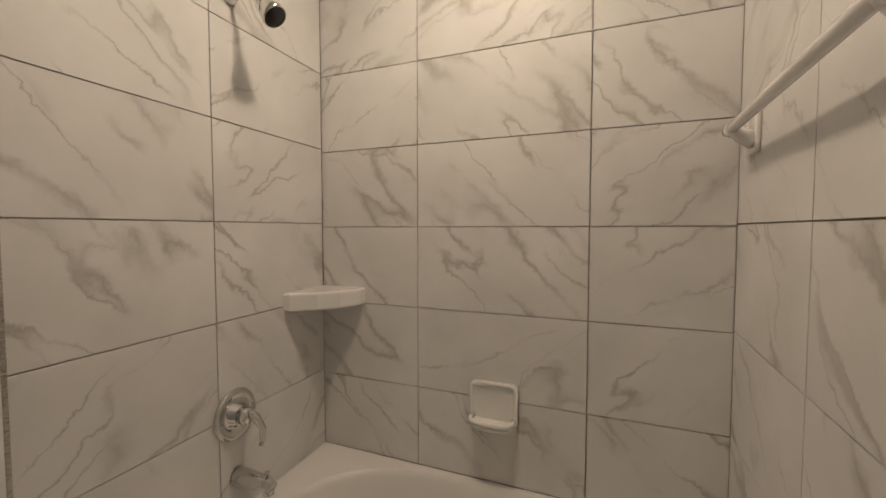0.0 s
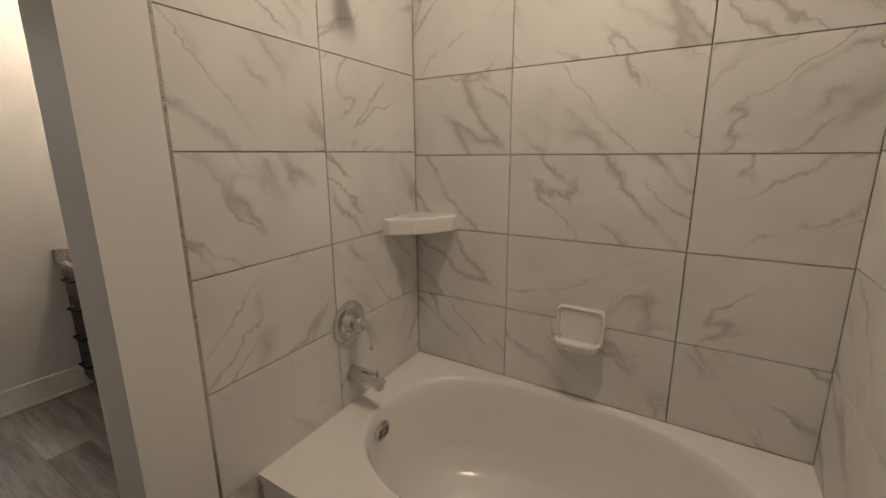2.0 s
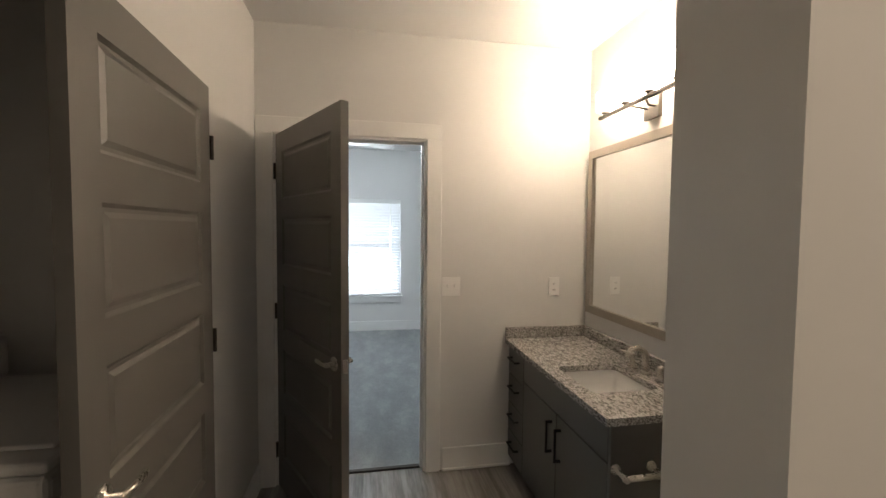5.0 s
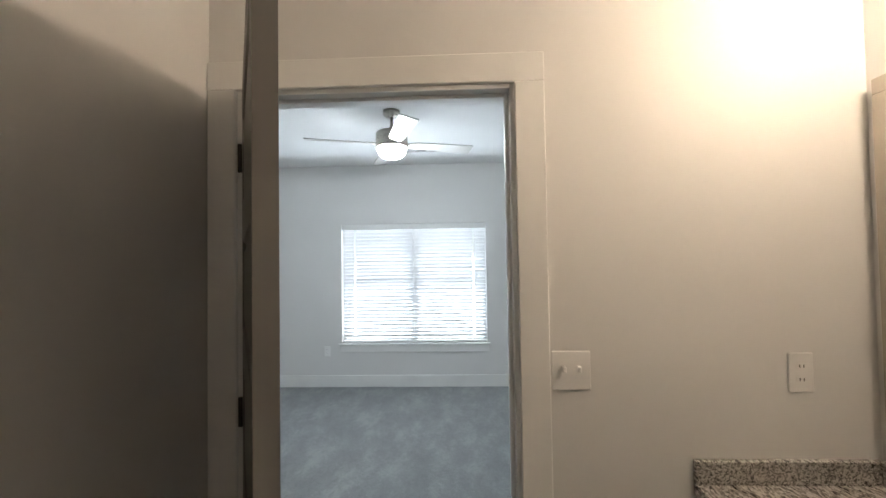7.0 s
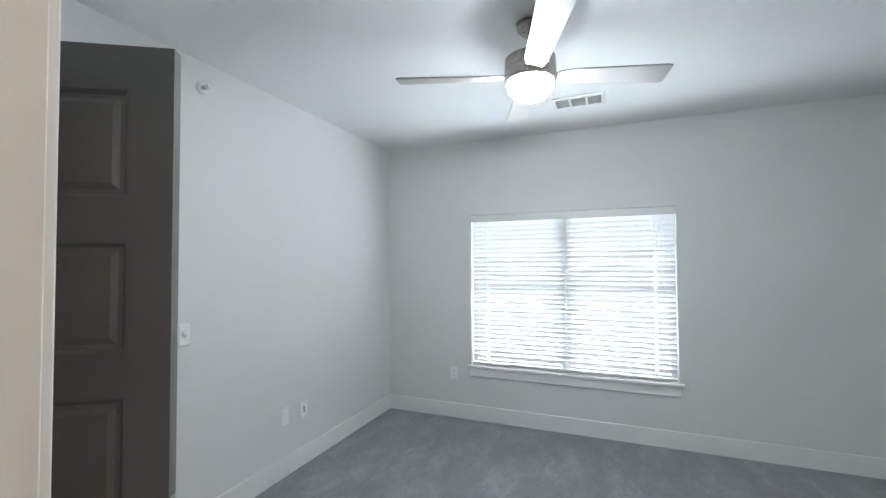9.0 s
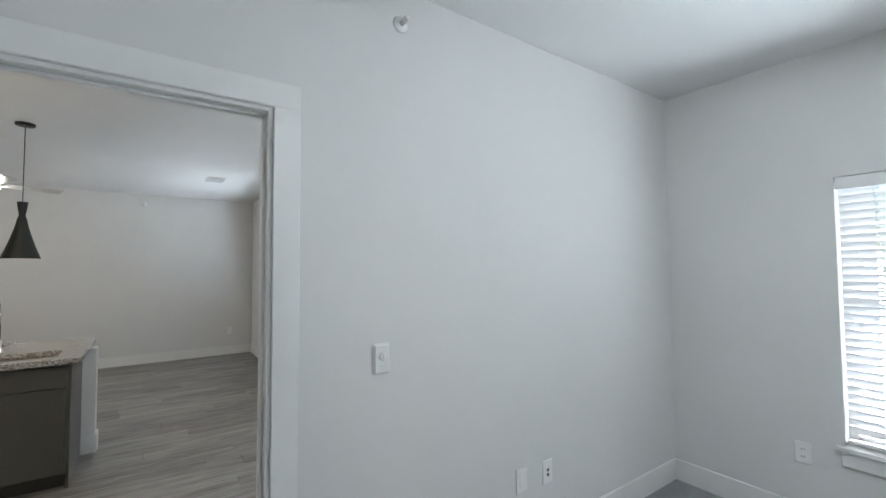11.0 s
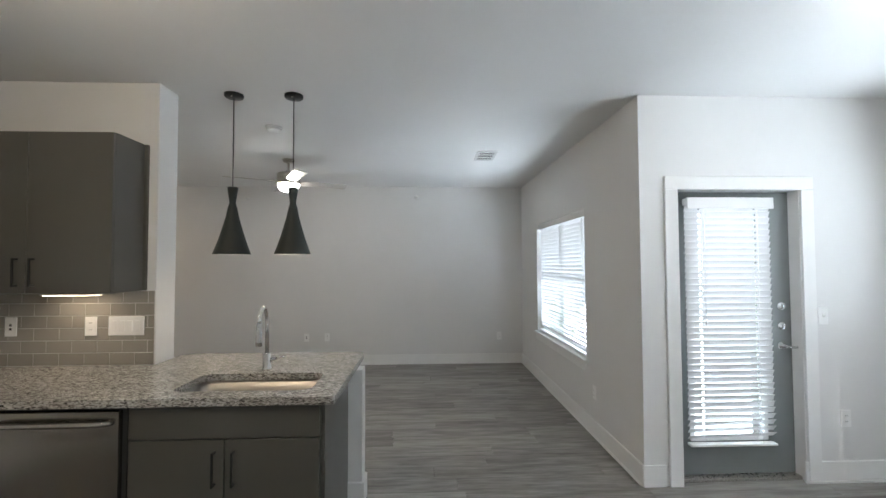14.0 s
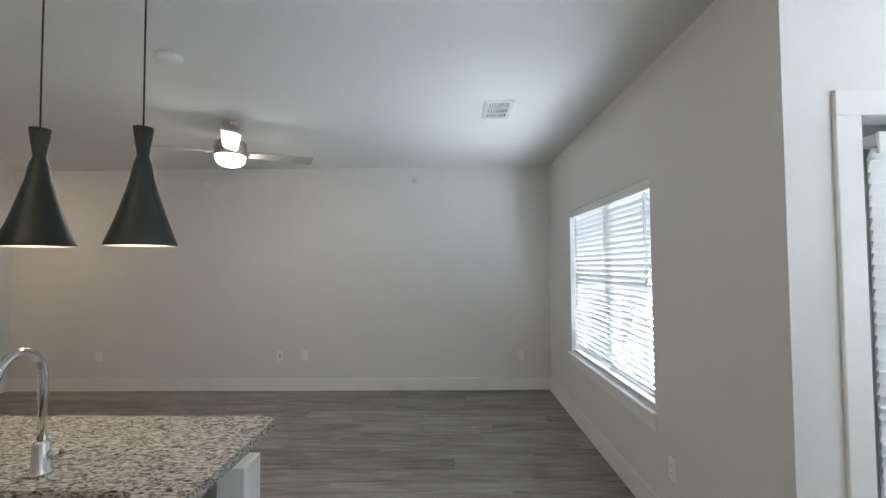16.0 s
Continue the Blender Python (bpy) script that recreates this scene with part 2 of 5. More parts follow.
BLACK = plain("matte_black_metal", (0.016, 0.016, 0.016), 0.42, 0.3, vary=0.1)
PENDANT = plain("pendant_enamel", (0.018, 0.023, 0.021), 0.46, 0.2, vary=0.08)
WHITE_ENAMEL = plain("white_enamel", (0.85, 0.85, 0.83), 0.25, vary=0.01, strength=0.0)
CERAMIC = plain("glazed_ceramic", (0.80, 0.795, 0.78), 0.14, vary=0.02, strength=0.0, coat=0.4)
ACRYLIC = plain("tub_acrylic", (0.80, 0.79, 0.775), 0.16, vary=0.015, scale=2.0, strength=0.0, coat=0.3)
PLASTIC = plain("white_plastic", (0.87, 0.87, 0.86), 0.35, vary=0.02, strength=0.02)
SLOT = plain("dark_slot", (0.03, 0.03, 0.03), 0.6)
MIRROR = plain("mirror_glass", (0.86, 0.87, 0.86), 0.008, 1.0, vary=0.0, strength=0.0)
VINYL = plain("window_vinyl", (0.72, 0.73, 0.74), 0.4, vary=0.02, strength=0.02)
APPLIANCE = plain("appliance_enamel", (0.74, 0.74, 0.74), 0.3, vary=0.02, strength=0.0)
BLADE = plain("fan_blade_silver", (0.52, 0.50, 0.47), 0.36, 0.5, vary=0.05)
RUBBER = plain("rubber", (0.75, 0.75, 0.73), 0.7)
SUBWAY = plain("glazed_subway_tile", (0.30, 0.280, 0.250), 0.13, vary=0.10, scale=2.0, grain=14.0, strength=0.05)
SUBGROUT = plain("light_grout", (0.62, 0.60, 0.56), 0.85, vary=0.08, grain=400, strength=0.15)
VLAMP = glow("vanity_glass_lit", (1.0, 0.78, 0.58), 60.0)
VBULB = glow("vanity_bulb_lit", (1.0, 0.78, 0.58), 45.0)
KLAMP = glow("track_glass_lit", (1.0, 0.83, 0.62), 80.0)
FLAMP = glow("fan_bowl_lit", (0.86, 0.94, 1.0), 165.0)
FLAMP2 = glow("living_fan_bowl_lit", (1.0, 0.97, 0.93), 66.0)
NLAMP = glow("nook_lens_lit", (0.95, 0.97, 1.0), 68.0)
PLAMP = glow("pendant_bulb_lit", (1.0, 0.80, 0.56), 55.0)
CLAMP = glow("ceiling_lens_lit", (1.0, 0.80, 0.58), 12.0)
HLAMP = glow("unseen_lens_lit", (1.0, 0.76, 0.52), 90.0)
ULAMP = glow("undercabinet_lit", (1.0, 0.82, 0.60), 9.0)

# ---- mesh helpers ----


def box(bm, x0, x1, y0, y1, z0, z1, bevel=0.0, seg=2):
    m = Matrix.LocRotScale(((x0 + x1) / 2, (y0 + y1) / 2, (z0 + z1) / 2), None, (abs(x1 - x0), abs(y1 - y0), abs(z1 - z0)))
    r = bmesh.ops.create_cube(bm, size=1.0, matrix=m)
    if bevel:
        es = list({e for v in r["verts"] for e in v.link_edges})
        bmesh.ops.bevel(bm, geom=es, offset=bevel, segments=seg, profile=0.5, affect="EDGES")
    return bm


def B(*a, **k):
    return box(bmesh.new(), *a, **k)


def tube(bm, pts, r, seg=12, cap=True):
    """A round bar along points; r is one radius or one for each point."""
    pts = [Vector(p) for p in pts]
    rs = r if isinstance(r, (list, tuple)) else [r] * len(pts)
    rings, up = [], Vector((0, 0, 1))
    for i, p in enumerate(pts):
        d = (pts[min(i + 1, len(pts) - 1)] - pts[max(i - 1, 0)]).normalized()
        side = d.cross(up)
        if side.length < 1e-3:
            side = d.cross(Vector((0, 1, 0)))
        side.normalize()
        if rings:
            side = (prev - d * prev.dot(d)).normalized()
        prev = side
        oth = d.cross(side)
        rings.append([bm.verts.new(p + (side * math.cos(a) + oth * math.sin(a)) * rs[i]) for a in [2 * math.pi * k / seg for k in range(seg)]])
    for a, b in zip(rings, rings[1:]):
        for k in range(seg):
            bm.faces.new((a[k], a[(k + 1) % seg], b[(k + 1) % seg], b[k]))
    if cap:
        bm.faces.new(rings[0][::-1])
        bm.faces.new(rings[-1])
    for f in bm.faces:
        f.smooth = len(f.verts) == 4
    return bm


def T(*a, **k):
    return tube(bmesh.new(), *a, **k)


def lathe(profile, seg=40, m=None, closed=False):
    """Turns (radius, height) pairs round the z axis."""
    bm = bmesh.new()
    rings = [[bm.verts.new((r * math.cos(2 * math.pi * k / seg), r * math.sin(2 * math.pi * k / seg), z)) for k in range(seg)] for r, z in profile]
    for a, b in zip(rings, rings[1:]):
        for k in range(seg):
            bm.faces.new((a[k], a[(k + 1) % seg], b[(k + 1) % seg], b[k])).smooth = True
    if closed:
        for k in range(seg):
            bm.faces.new((rings[-1][k], rings[-1][(k + 1) % seg], rings[0][(k + 1) % seg], rings[0][k])).smooth = True
    else:
        bm.faces.new(rings[0][::-1])
        bm.faces.new(rings[-1])
    if m is not None:
        bm.transform(m)
    bmesh.ops.recalc_face_normals(bm, faces=bm.faces)
    return bm


def prism(outline, z0, z1, bevel=0.0):
    """An upright prism over an outline of (x, y)."""
    bm = bmesh.new()
    f = bm.faces.new([bm.verts.new((x, y, z0)) for x, y in outline])
    r = bmesh.ops.extrude_face_region(bm, geom=[f])
    bmesh.ops.translate(bm, verts=[v for v in r["geom"] if isinstance(v, bmesh.types.BMVert)], vec=(0, 0, z1 - z0))
    bmesh.ops.recalc_face_normals(bm, faces=bm.faces)
    if bevel:
        bmesh.ops.bevel(bm, geom=[e for e in bm.edges if abs(e.verts[0].co.z - e.verts[1].co.z) < 1e-6], offset=bevel, segments=2, profile=0.5, affect="EDGES")
    return bm


def rounded(x0, x1, y0, y1, r, n=6):
    """A rounded rectangle's outline; r is one radius or four, from the corner (x1, y1) round to (x1, y0)."""
    rr = r if isinstance(r, (list, tuple)) else [r] * 4
    out = []
    for k, (sx, sy) in enumerate(((1, 1), (-1, 1), (-1, -1), (1, -1))):
        q = rr[k]
        cx, cy = (x1 - q if sx > 0 else x0 + q), (y1 - q if sy > 0 else y0 + q)
        for j in range(n + 1):
            a = math.pi / 2 * (k + j / n)
            out.append((cx + q * math.cos(a), cy + q * math.sin(a)))
    return out


def slab_with_hole(outer, inner, z0, z1):
    """A slab over the outline outer, with the hole inner through it."""
    bm = bmesh.new()
    es = []
    for loop in (outer, inner):
        vs = [bm.verts.new((x, y, z1)) for x, y in loop]
        es += [bm.edges.new((a, b)) for a, b in zip(vs, vs[1:] + vs[:1])]
    bmesh.ops.triangle_fill(bm, use_beauty=True, edges=es, normal=(0, 0, 1))
    r = bmesh.ops.extrude_face_region(bm, geom=bm.faces[:])
    bmesh.ops.translate(bm, verts=[v for v in r["geom"] if isinstance(v, bmesh.types.BMVert)], vec=(0, 0, z0 - z1))
    bmesh.ops.recalc_face_normals(bm, faces=bm.faces)
    return bm


def mesh_of(name, bm, mat):
    me = bpy.data.meshes.new(name)
    bm.to_mesh(me)
    bm.free()
    me.materials.append(mat)
    return me


def part(name, bm, mat, parent, label="", m=None):
    ob = new(name, mesh_of(name, bm, mat) if isinstance(bm, bmesh.types.BMesh) else bm)
    ob.parent = parent
    if m is not None:
        ob.matrix_basis = m
    if label:
        ob["label"] = label
    return ob


def thing(name, label, category, m=None, group="", kind=""):
    ob = tagged(new(name), label, category, group, kind)
    ob.empty_display_size = 0.1
    if m is not None:
        ob.matrix_basis = m
    return ob


def single(name, bm, mat, label, category, m=None, group="", kind=""):
    ob = tagged(new(name, mesh_of(name, bm, mat)), label, category, group, kind)
    if m is not None:
        ob.matrix_basis = m
    return ob


def structure(name, boxes, mat, label="", category="wall", bevel=0.0):
    bm = bmesh.new()
    for b in boxes:
        box(bm, *b, bevel=bevel, seg=1)
    return single(name, bm, mat, label, category, kind="structure")


def wall_sheet(name, axis, p0, p1, u0, u1, openings, label):
    """One wall from p0 to p1 across and u0 to u1 along, with openings (u, u, z, z) cut through it; those from the floor are doorways."""
    outline = [(u0, 0.0)]
    for a, b, z0, z1 in sorted(openings):
        if z0 == 0:
            outline += [(a, 0.0), (a, z1), (b, z1), (b, 0.0)]
    outline += [(u1, 0.0), (u1, H), (u0, H)]
    loops = [outline] + [[(a, z0), (b, z0), (b, z1), (a, z1)] for a, b, z0, z1 in openings if z0 > 0]
    bm = bmesh.new()
    es = []
    for loop in loops:
        vs = [bm.verts.new((u, p0, z) if axis == "x" else (p0, u, z)) for u, z in loop]
        es += [bm.edges.new((a, b)) for a, b in zip(vs, vs[1:] + vs[:1])]
    bmesh.ops.triangle_fill(bm, use_beauty=True, edges=es)
    g = bmesh.ops.extrude_face_region(bm, geom=bm.faces[:])
    step = (0, p1 - p0, 0) if axis == "x" else (p1 - p0, 0, 0)
    bmesh.ops.translate(bm, verts=[v for v in g["geom"] if isinstance(v, bmesh.types.BMVert)], vec=step)
    bmesh.ops.dissolve_limit(bm, angle_limit=0.01, verts=bm.verts, edges=bm.edges)
    bmesh.ops.recalc_face_normals(bm, faces=bm.faces)
    return single(name, bm, WALL, label, "wall", kind="structure")


H = 2.67  # ceiling height
WT = 0.12  # wall thickness


# ---- structure: walls ----
wall_sheet("wall_north_bath", "x", 0, WT, -3.47, 1.02, [(-2.87, -2.03, 0, 2.06), (-1.728, -0.838, 0, 2.06)], "off-white painted wall between bathroom and bedroom")
wall_sheet("wall_west_bath", "y", -1.94, -1.82, -3.87, 0, [(-2.45, -0.783, 0, 2.065)], "off-white painted bathroom wall with laundry opening")
structure("wall_east_bath", [(0.224, 0.6, -2.08, 0, 0, H)], WALL, "off-white painted wall behind the vanity")
def tub_wall_y(x):
    """The tiled face of the shower-head wall, which runs a little out of square."""
    return -2.150 - 0.0607 * (0.366 - x)


SKEW = math.degrees(math.atan(0.0607))
single("wall_partition", prism([(-0.825, -2.243), (-0.664, -2.229), (-0.664, tub_wall_y(-0.664) + 0.012), (0.6, tub_wall_y(0.6) + 0.012), (0.6, -2.08), (-0.825, -2.08)], 0, H), WALL, "off-white painted wing wall at the tub", "wall", kind="structure")
single("tile_trim", B(-0.6635, -0.6535, -2.2285, -2.206, 0, H, bevel=0.002, seg=1), NICKEL, "brushed metal edge strip of the tile", "trim", kind="structure")
wall_tub_back = structure("wall_tub_back", [(0.378, 0.6, -3.612, -2.1375, 0, H)], GROUT, "grouted wall behind the tub")
bm = B(-1.022, 0.0, 0.0085, 0.0115, 0, H)
bm.transform(pose(0.366, -2.150, 0, 0, 0, SKEW))
wall_tub_north = single("wall_tub_north", bm, GROUT, "grouted shower-head wall of the tub", "wall", kind="structure")
wall_tub_south = structure("wall_tub_south", [(-0.835, 0.6, -3.87, -3.612, 0, H)], GROUT, "grouted end wall of the tub")
structure("wall_south_bath", [(-1.94, -0.835, -3.99, -3.87, 0, H)], WALL, "off-white painted bathroom wall")
structure("wall_laundry", [(-2.77, -2.65, -2.67, -0.55, 0, H), (-2.65, -1.94, -2.67, -2.55, 0, H), (-2.65, -1.94, -0.67, -0.55, 0, H)], WALL, "off-white painted laundry closet walls")
structure("wall_closet", [(-3.47, -3.35, -0.67, 0, 0, H), (-3.35, -2.77, -0.67, -0.55, 0, H)], WALL, "off-white painted closet walls")
wall_sheet("wall_west_bedroom", "y", -3.443, -3.343, WT, 3.88, [(0.25, 1.052, 0, 2.05)], "off-white painted bedroom wall with a doorway")
wall_sheet("wall_north_bedroom", "x", 3.735, 3.88, -3.35, 1.02, [(-2.45, -0.70, 0.50, 1.955)], "off-white painted bedroom wall with a window")
structure("wall_east_bedroom", [(0.90, 1.02, WT, 3.735, 0, H)], WALL, "off-white painted bedroom wall")
wall_sheet("wall_north_living", "x", 2.24, 2.38, -10.11, -6.57, [(-9.11, -7.44, 0.60, 2.01)], "off-white painted living room wall with a window")
wall_sheet("wall_balcony", "y", -6.57, -6.43, 2.24, 4.11, [(2.487, 3.392, 0, 2.03)], "off-white painted wall with the balcony door")
wall_sheet("wall_north_nook", "x", 4.11, 4.25, -6.57, -3.35, [(-5.9, -4.15, 0.52, 1.955)], "off-white painted dining nook wall with a window")
structure("wall_east_nook", [(-3.47, -3.35, 3.88, 4.11, 0, H)], WALL, "off-white painted nook wall")
structure("wall_west_living", [(-10.11, -9.99, -4.3, 2.24, 0, H)], WALL, "off-white painted far living room wall")
structure("wall_south_living", [(-10.11, -6.33, -4.42, -4.3, 0, H)], WALL, "off-white painted living room wall")
wall_kitchen = structure("wall_kitchen", [(-6.54, -6.34, -4.3, -0.93, 0, H)], WALL, "off-white painted kitchen wall end", bevel=0.002)
structure("wall_south_kitchen", [(-6.34, -3.84, -2.39, -2.27, 0, H)], WALL, "off-white painted kitchen wall")
structure("wall_hall", [(-3.84, -3.443, -2.39, 0.035, 0, H)], WALL, "off-white painted hall corner", bevel=0.002)
structure("knee_wall", [(-6.42, -6.30, -0.93, 0.26, 0, 0.84)], WALL, "off-white painted low wall under the counter")

# ---- structure: ceilings and floors ----
structure("ceiling_bath", [(-2.77, 0.6, -3.99, 0.06, H, H + 0.1)], CEIL, "white painted bathroom ceiling", "ceiling")
structure("ceiling_bedroom", [(-3.41, 1.02, 0.06, 3.88, H, H + 0.1), (-3.47, -2.77, -0.67, 0.06, H, H + 0.1)], CEIL, "white painted bedroom ceiling", "ceiling")
structure("ceiling_living", [(-10.11, -3.41, -4.42, 4.25, H, H + 0.1)], CEIL, "white painted living room ceiling", "ceiling")
floor_bath = structure("floor_bath", [(-2.77, 0.6, -3.99, 0.06, -0.10, -0.006)], SUBFLOOR, "grey-brown plank bathroom floor", "floor")
structure("floor_bedroom", [(-3.41, 1.02, 0.06, 3.88, -0.10, 0.006), (-3.47, -2.77, -0.67, 0.06, -0.10, 0.006)], CARPET, "blue-grey cut-pile bedroom carpet", "carpet")
floor_living = structure("floor_living", [(-10.11, -3.41, -4.42, 4.25, -0.10, -0.006)], SUBFLOOR, "grey-brown plank living room floor", "floor")
structure("ground", [(-60, 60, 4.5, 120, -3.3, -3.2)], plain("ground_grass", (0.08, 0.11, 0.05), 0.9), "grassy ground far below outside the windows", "ground")
structure("threshold_bath", [(-1.709, -0.857, 0.045, 0.075, -0.002, 0.012)], BRONZE, "dark metal strip between plank and carpet", "threshold", bevel=0.003)

# ---- trim ----


def baseboard(name, boxes):
    """Boxes of (x0, x1, y0, y1): a tall flat board with an eased top, and a shoe strip."""
    bm = bmesh.new()
    for x0, x1, y0, y1, *s in boxes:
        box(bm, x0, x1, y0, y1, 0, 0.145, bevel=0.003, seg=1)
    return single(name, bm, TRIM, "white painted baseboard", "baseboard", kind="structure")


d = 0.014
baseboard("baseboard_bath", [(-0.735, -0.29, -d, -0.001), (-1.82 + 0.001, -1.82 + d, -0.76, -d), (-0.825 - d, -0.826, -2.243, -2.08)])
baseboard("baseboard_bedroom", [(-3.342, -3.343 + d, 1.16, 3.733), (-3.35 + d, 0.9, 3.735 - d, 3.734), (-0.74, 0.9, WT + 0.001, WT + d), (0.9 - d, 0.899, WT + d, 3.72), (-2.0, -1.76, WT + 0.001, WT + d), (-3.35, -2.95, WT + 0.001, WT + d)])
baseboard("baseboard_living", [(-9.99 + 0.001, -9.99 + d, -4.3, 2.239), (-9.99 + d, -6.43, 2.24 - d, 2.239), (-6.429, -6.43 + d, 2.24 - d, 2.388), (-6.429, -6.43 + d, 3.355, 4.109), (-6.43 + d, -3.47, 4.11 - d, 4.109), (-3.443 - d, -3.444, 1.16, 4.09), (-3.84, -3.46, 0.036, 0.035 + d), (-9.97, -6.52, -4.299, -4.3 + d), (-6.54 - d, -6.541, -4.28, -0.93)])
bm = bmesh.new()
for x0, x1, y0, y1 in ((-9.99 + d, -6.43, 2.24 - d - 0.012, 2.24 - d), (-9.99 + d, -9.99 + d + 0.012, -4.28, 2.21), (-6.43 + d, -6.43 + d + 0.012, 3.36, 4.09), (-0.735, -0.29, -d - 0.012, -d)):
    box(bm, x0, x1, y0, y1, 0, 0.018, bevel=0.005)
single("shoe_moulding", bm, TRIM, "white quarter-round shoe moulding", "trim", kind="structure")


def casing(name, axis, at, side, a0, a1, top, w=0.092, t=0.018, gap=0.006):
    """A flat door casing round an opening from a0 to a1 along the other axis; side is the way it stands proud."""
    bm = bmesh.new()
    p0, p1 = sorted((at, at + side * t))
    for u0, u1, z0, z1 in ((a0 - gap - w, a0 - gap, 0, top + gap), (a1 + gap, a1 + gap + w, 0, top + gap), (a0 - gap - w, a1 + gap + w, top + gap, top + gap + w)):
        if axis == "x":
            box(bm, u0, u1, p0, p1, z0, z1, bevel=0.003, seg=1)
        else:
            box(bm, p0, p1, u0, u1, z0, z1, bevel=0.003, seg=1)
    return single(name, bm, TRIM, "white painted flat door casing", "trim", kind="structure")


def jamb(name, axis, p0, p1, a0, a1, top, stop):
    """The lining of a doorway, from p0 to p1 through the wall, with a stop strip at stop."""
    bm = bmesh.new()
    t, s = 0.018, 0.012
    for u0, u1, z0, z1, q0, q1 in ((a0, a0 + t, 0, top, p0, p1), (a1 - t, a1, 0, top, p0, p1), (a0 + t, a1 - t, top - t, top, p0, p1), (a0 + t, a0 + t + s, 0, top - t, stop, stop + 0.035), (a1 - t - s, a1 - t, 0, top - t, stop, stop + 0.035), (a0 + t + s, a1 - t - s, top - t - s, top - t, stop, stop + 0.035)):
        if axis == "x":
            box(bm, u0, u1, q0, q1, z0, z1, bevel=0.002, seg=1)
        else:
            box(bm, q0, q1, u0, u1, z0, z1, bevel=0.002, seg=1)
    return single(name, bm, TRIM, "white painted door jamb", "trim", kind="structure")


casing("casing_bath_door", "x", -0.001, -1, -1.718, -0.848, 2.05)
casing("casing_bath_door_bedroom", "x", WT + 0.001, 1, -1.718, -0.848, 2.05)
jamb("jamb_bath_door", "x", -0.002, WT + 0.002, -1.728, -0.838, 2.06, 0.04)
casing("casing_closet_door", "x", WT + 0.001, 1, -2.86, -2.04, 2.05)
jamb("jamb_closet_door", "x", -0.002, WT + 0.002, -2.87, -2.03, 2.06, 0.04)
jamb("jamb_laundry", "y", -1.94, -1.818, -2.45, -0.783, 2.065, -1.90)
casing("casing_bedroom_door", "y", -3.342, 1, 0.26, 1.042, 2.04)
casing("casing_bedroom_door_hall", "y", -3.444, -1, 0.26, 1.042, 2.04)
jamb("jamb_bedroom_door", "y", -3.445, -3.341, 0.25, 1.052, 2.05, -3.41)
casing("casing_balcony_door", "y", -6.429, 1, 2.508, 3.372, 2.005)
jamb("jamb_balcony_door", "y", -6.57, -6.428, 2.487, 3.392, 2.03, -6.57)
strike = thing("strike_plate", "dark nickel strike plate in the white door jamb", "strike plate", pose(-3.39, 1.034, 0.93))
part("plate", B(-0.014, 0.014, -0.003, 0.0, -0.03, 0.03, bevel=0.001, seg=1), NICKEL, strike)
part("latch_hole", B(-0.006, 0.006, -0.0035, -0.0028, -0.012, 0.012), SLOT, strike)

# ---- windows with blinds ----


def slat_mesh(w, cords, dep=0.046, th=0.003):
    """One slat, along x, with a slot at each cord."""
    bm = bmesh.new()
    xs = [-w / 2] + [c + s for c in cords for s in (-0.009, 0.009)] + [w / 2]
    ys = [-dep / 2, -0.008, 0.008, dep / 2]
    crown = [0.0, 0.0015, 0.0015, 0.0]
    for i in range(len(xs) - 1):
        hole = i % 2 == 1
        for j in range(3):
            if hole and j == 1:
                continue
            for z in (th / 2, -th / 2):
                q = [bm.verts.new((x, y, z + c)) for x, y, c in ((xs[i], ys[j], crown[j]), (xs[i + 1], ys[j], crown[j]), (xs[i + 1], ys[j + 1], crown[j + 1]), (xs[i], ys[j + 1], crown[j + 1]))]
                bm.faces.new(q if z > 0 else q[::-1])
    for y, s in ((ys[0], 1), (ys[3], -1)):
        bm.faces.new([bm.verts.new(p) for p in ((xs[0], y, -th / 2), (xs[-1], y, -th / 2), (xs[-1], y, th / 2), (xs[0], y, th / 2))][::s])
    return mesh_of("slat", bm, SLAT)


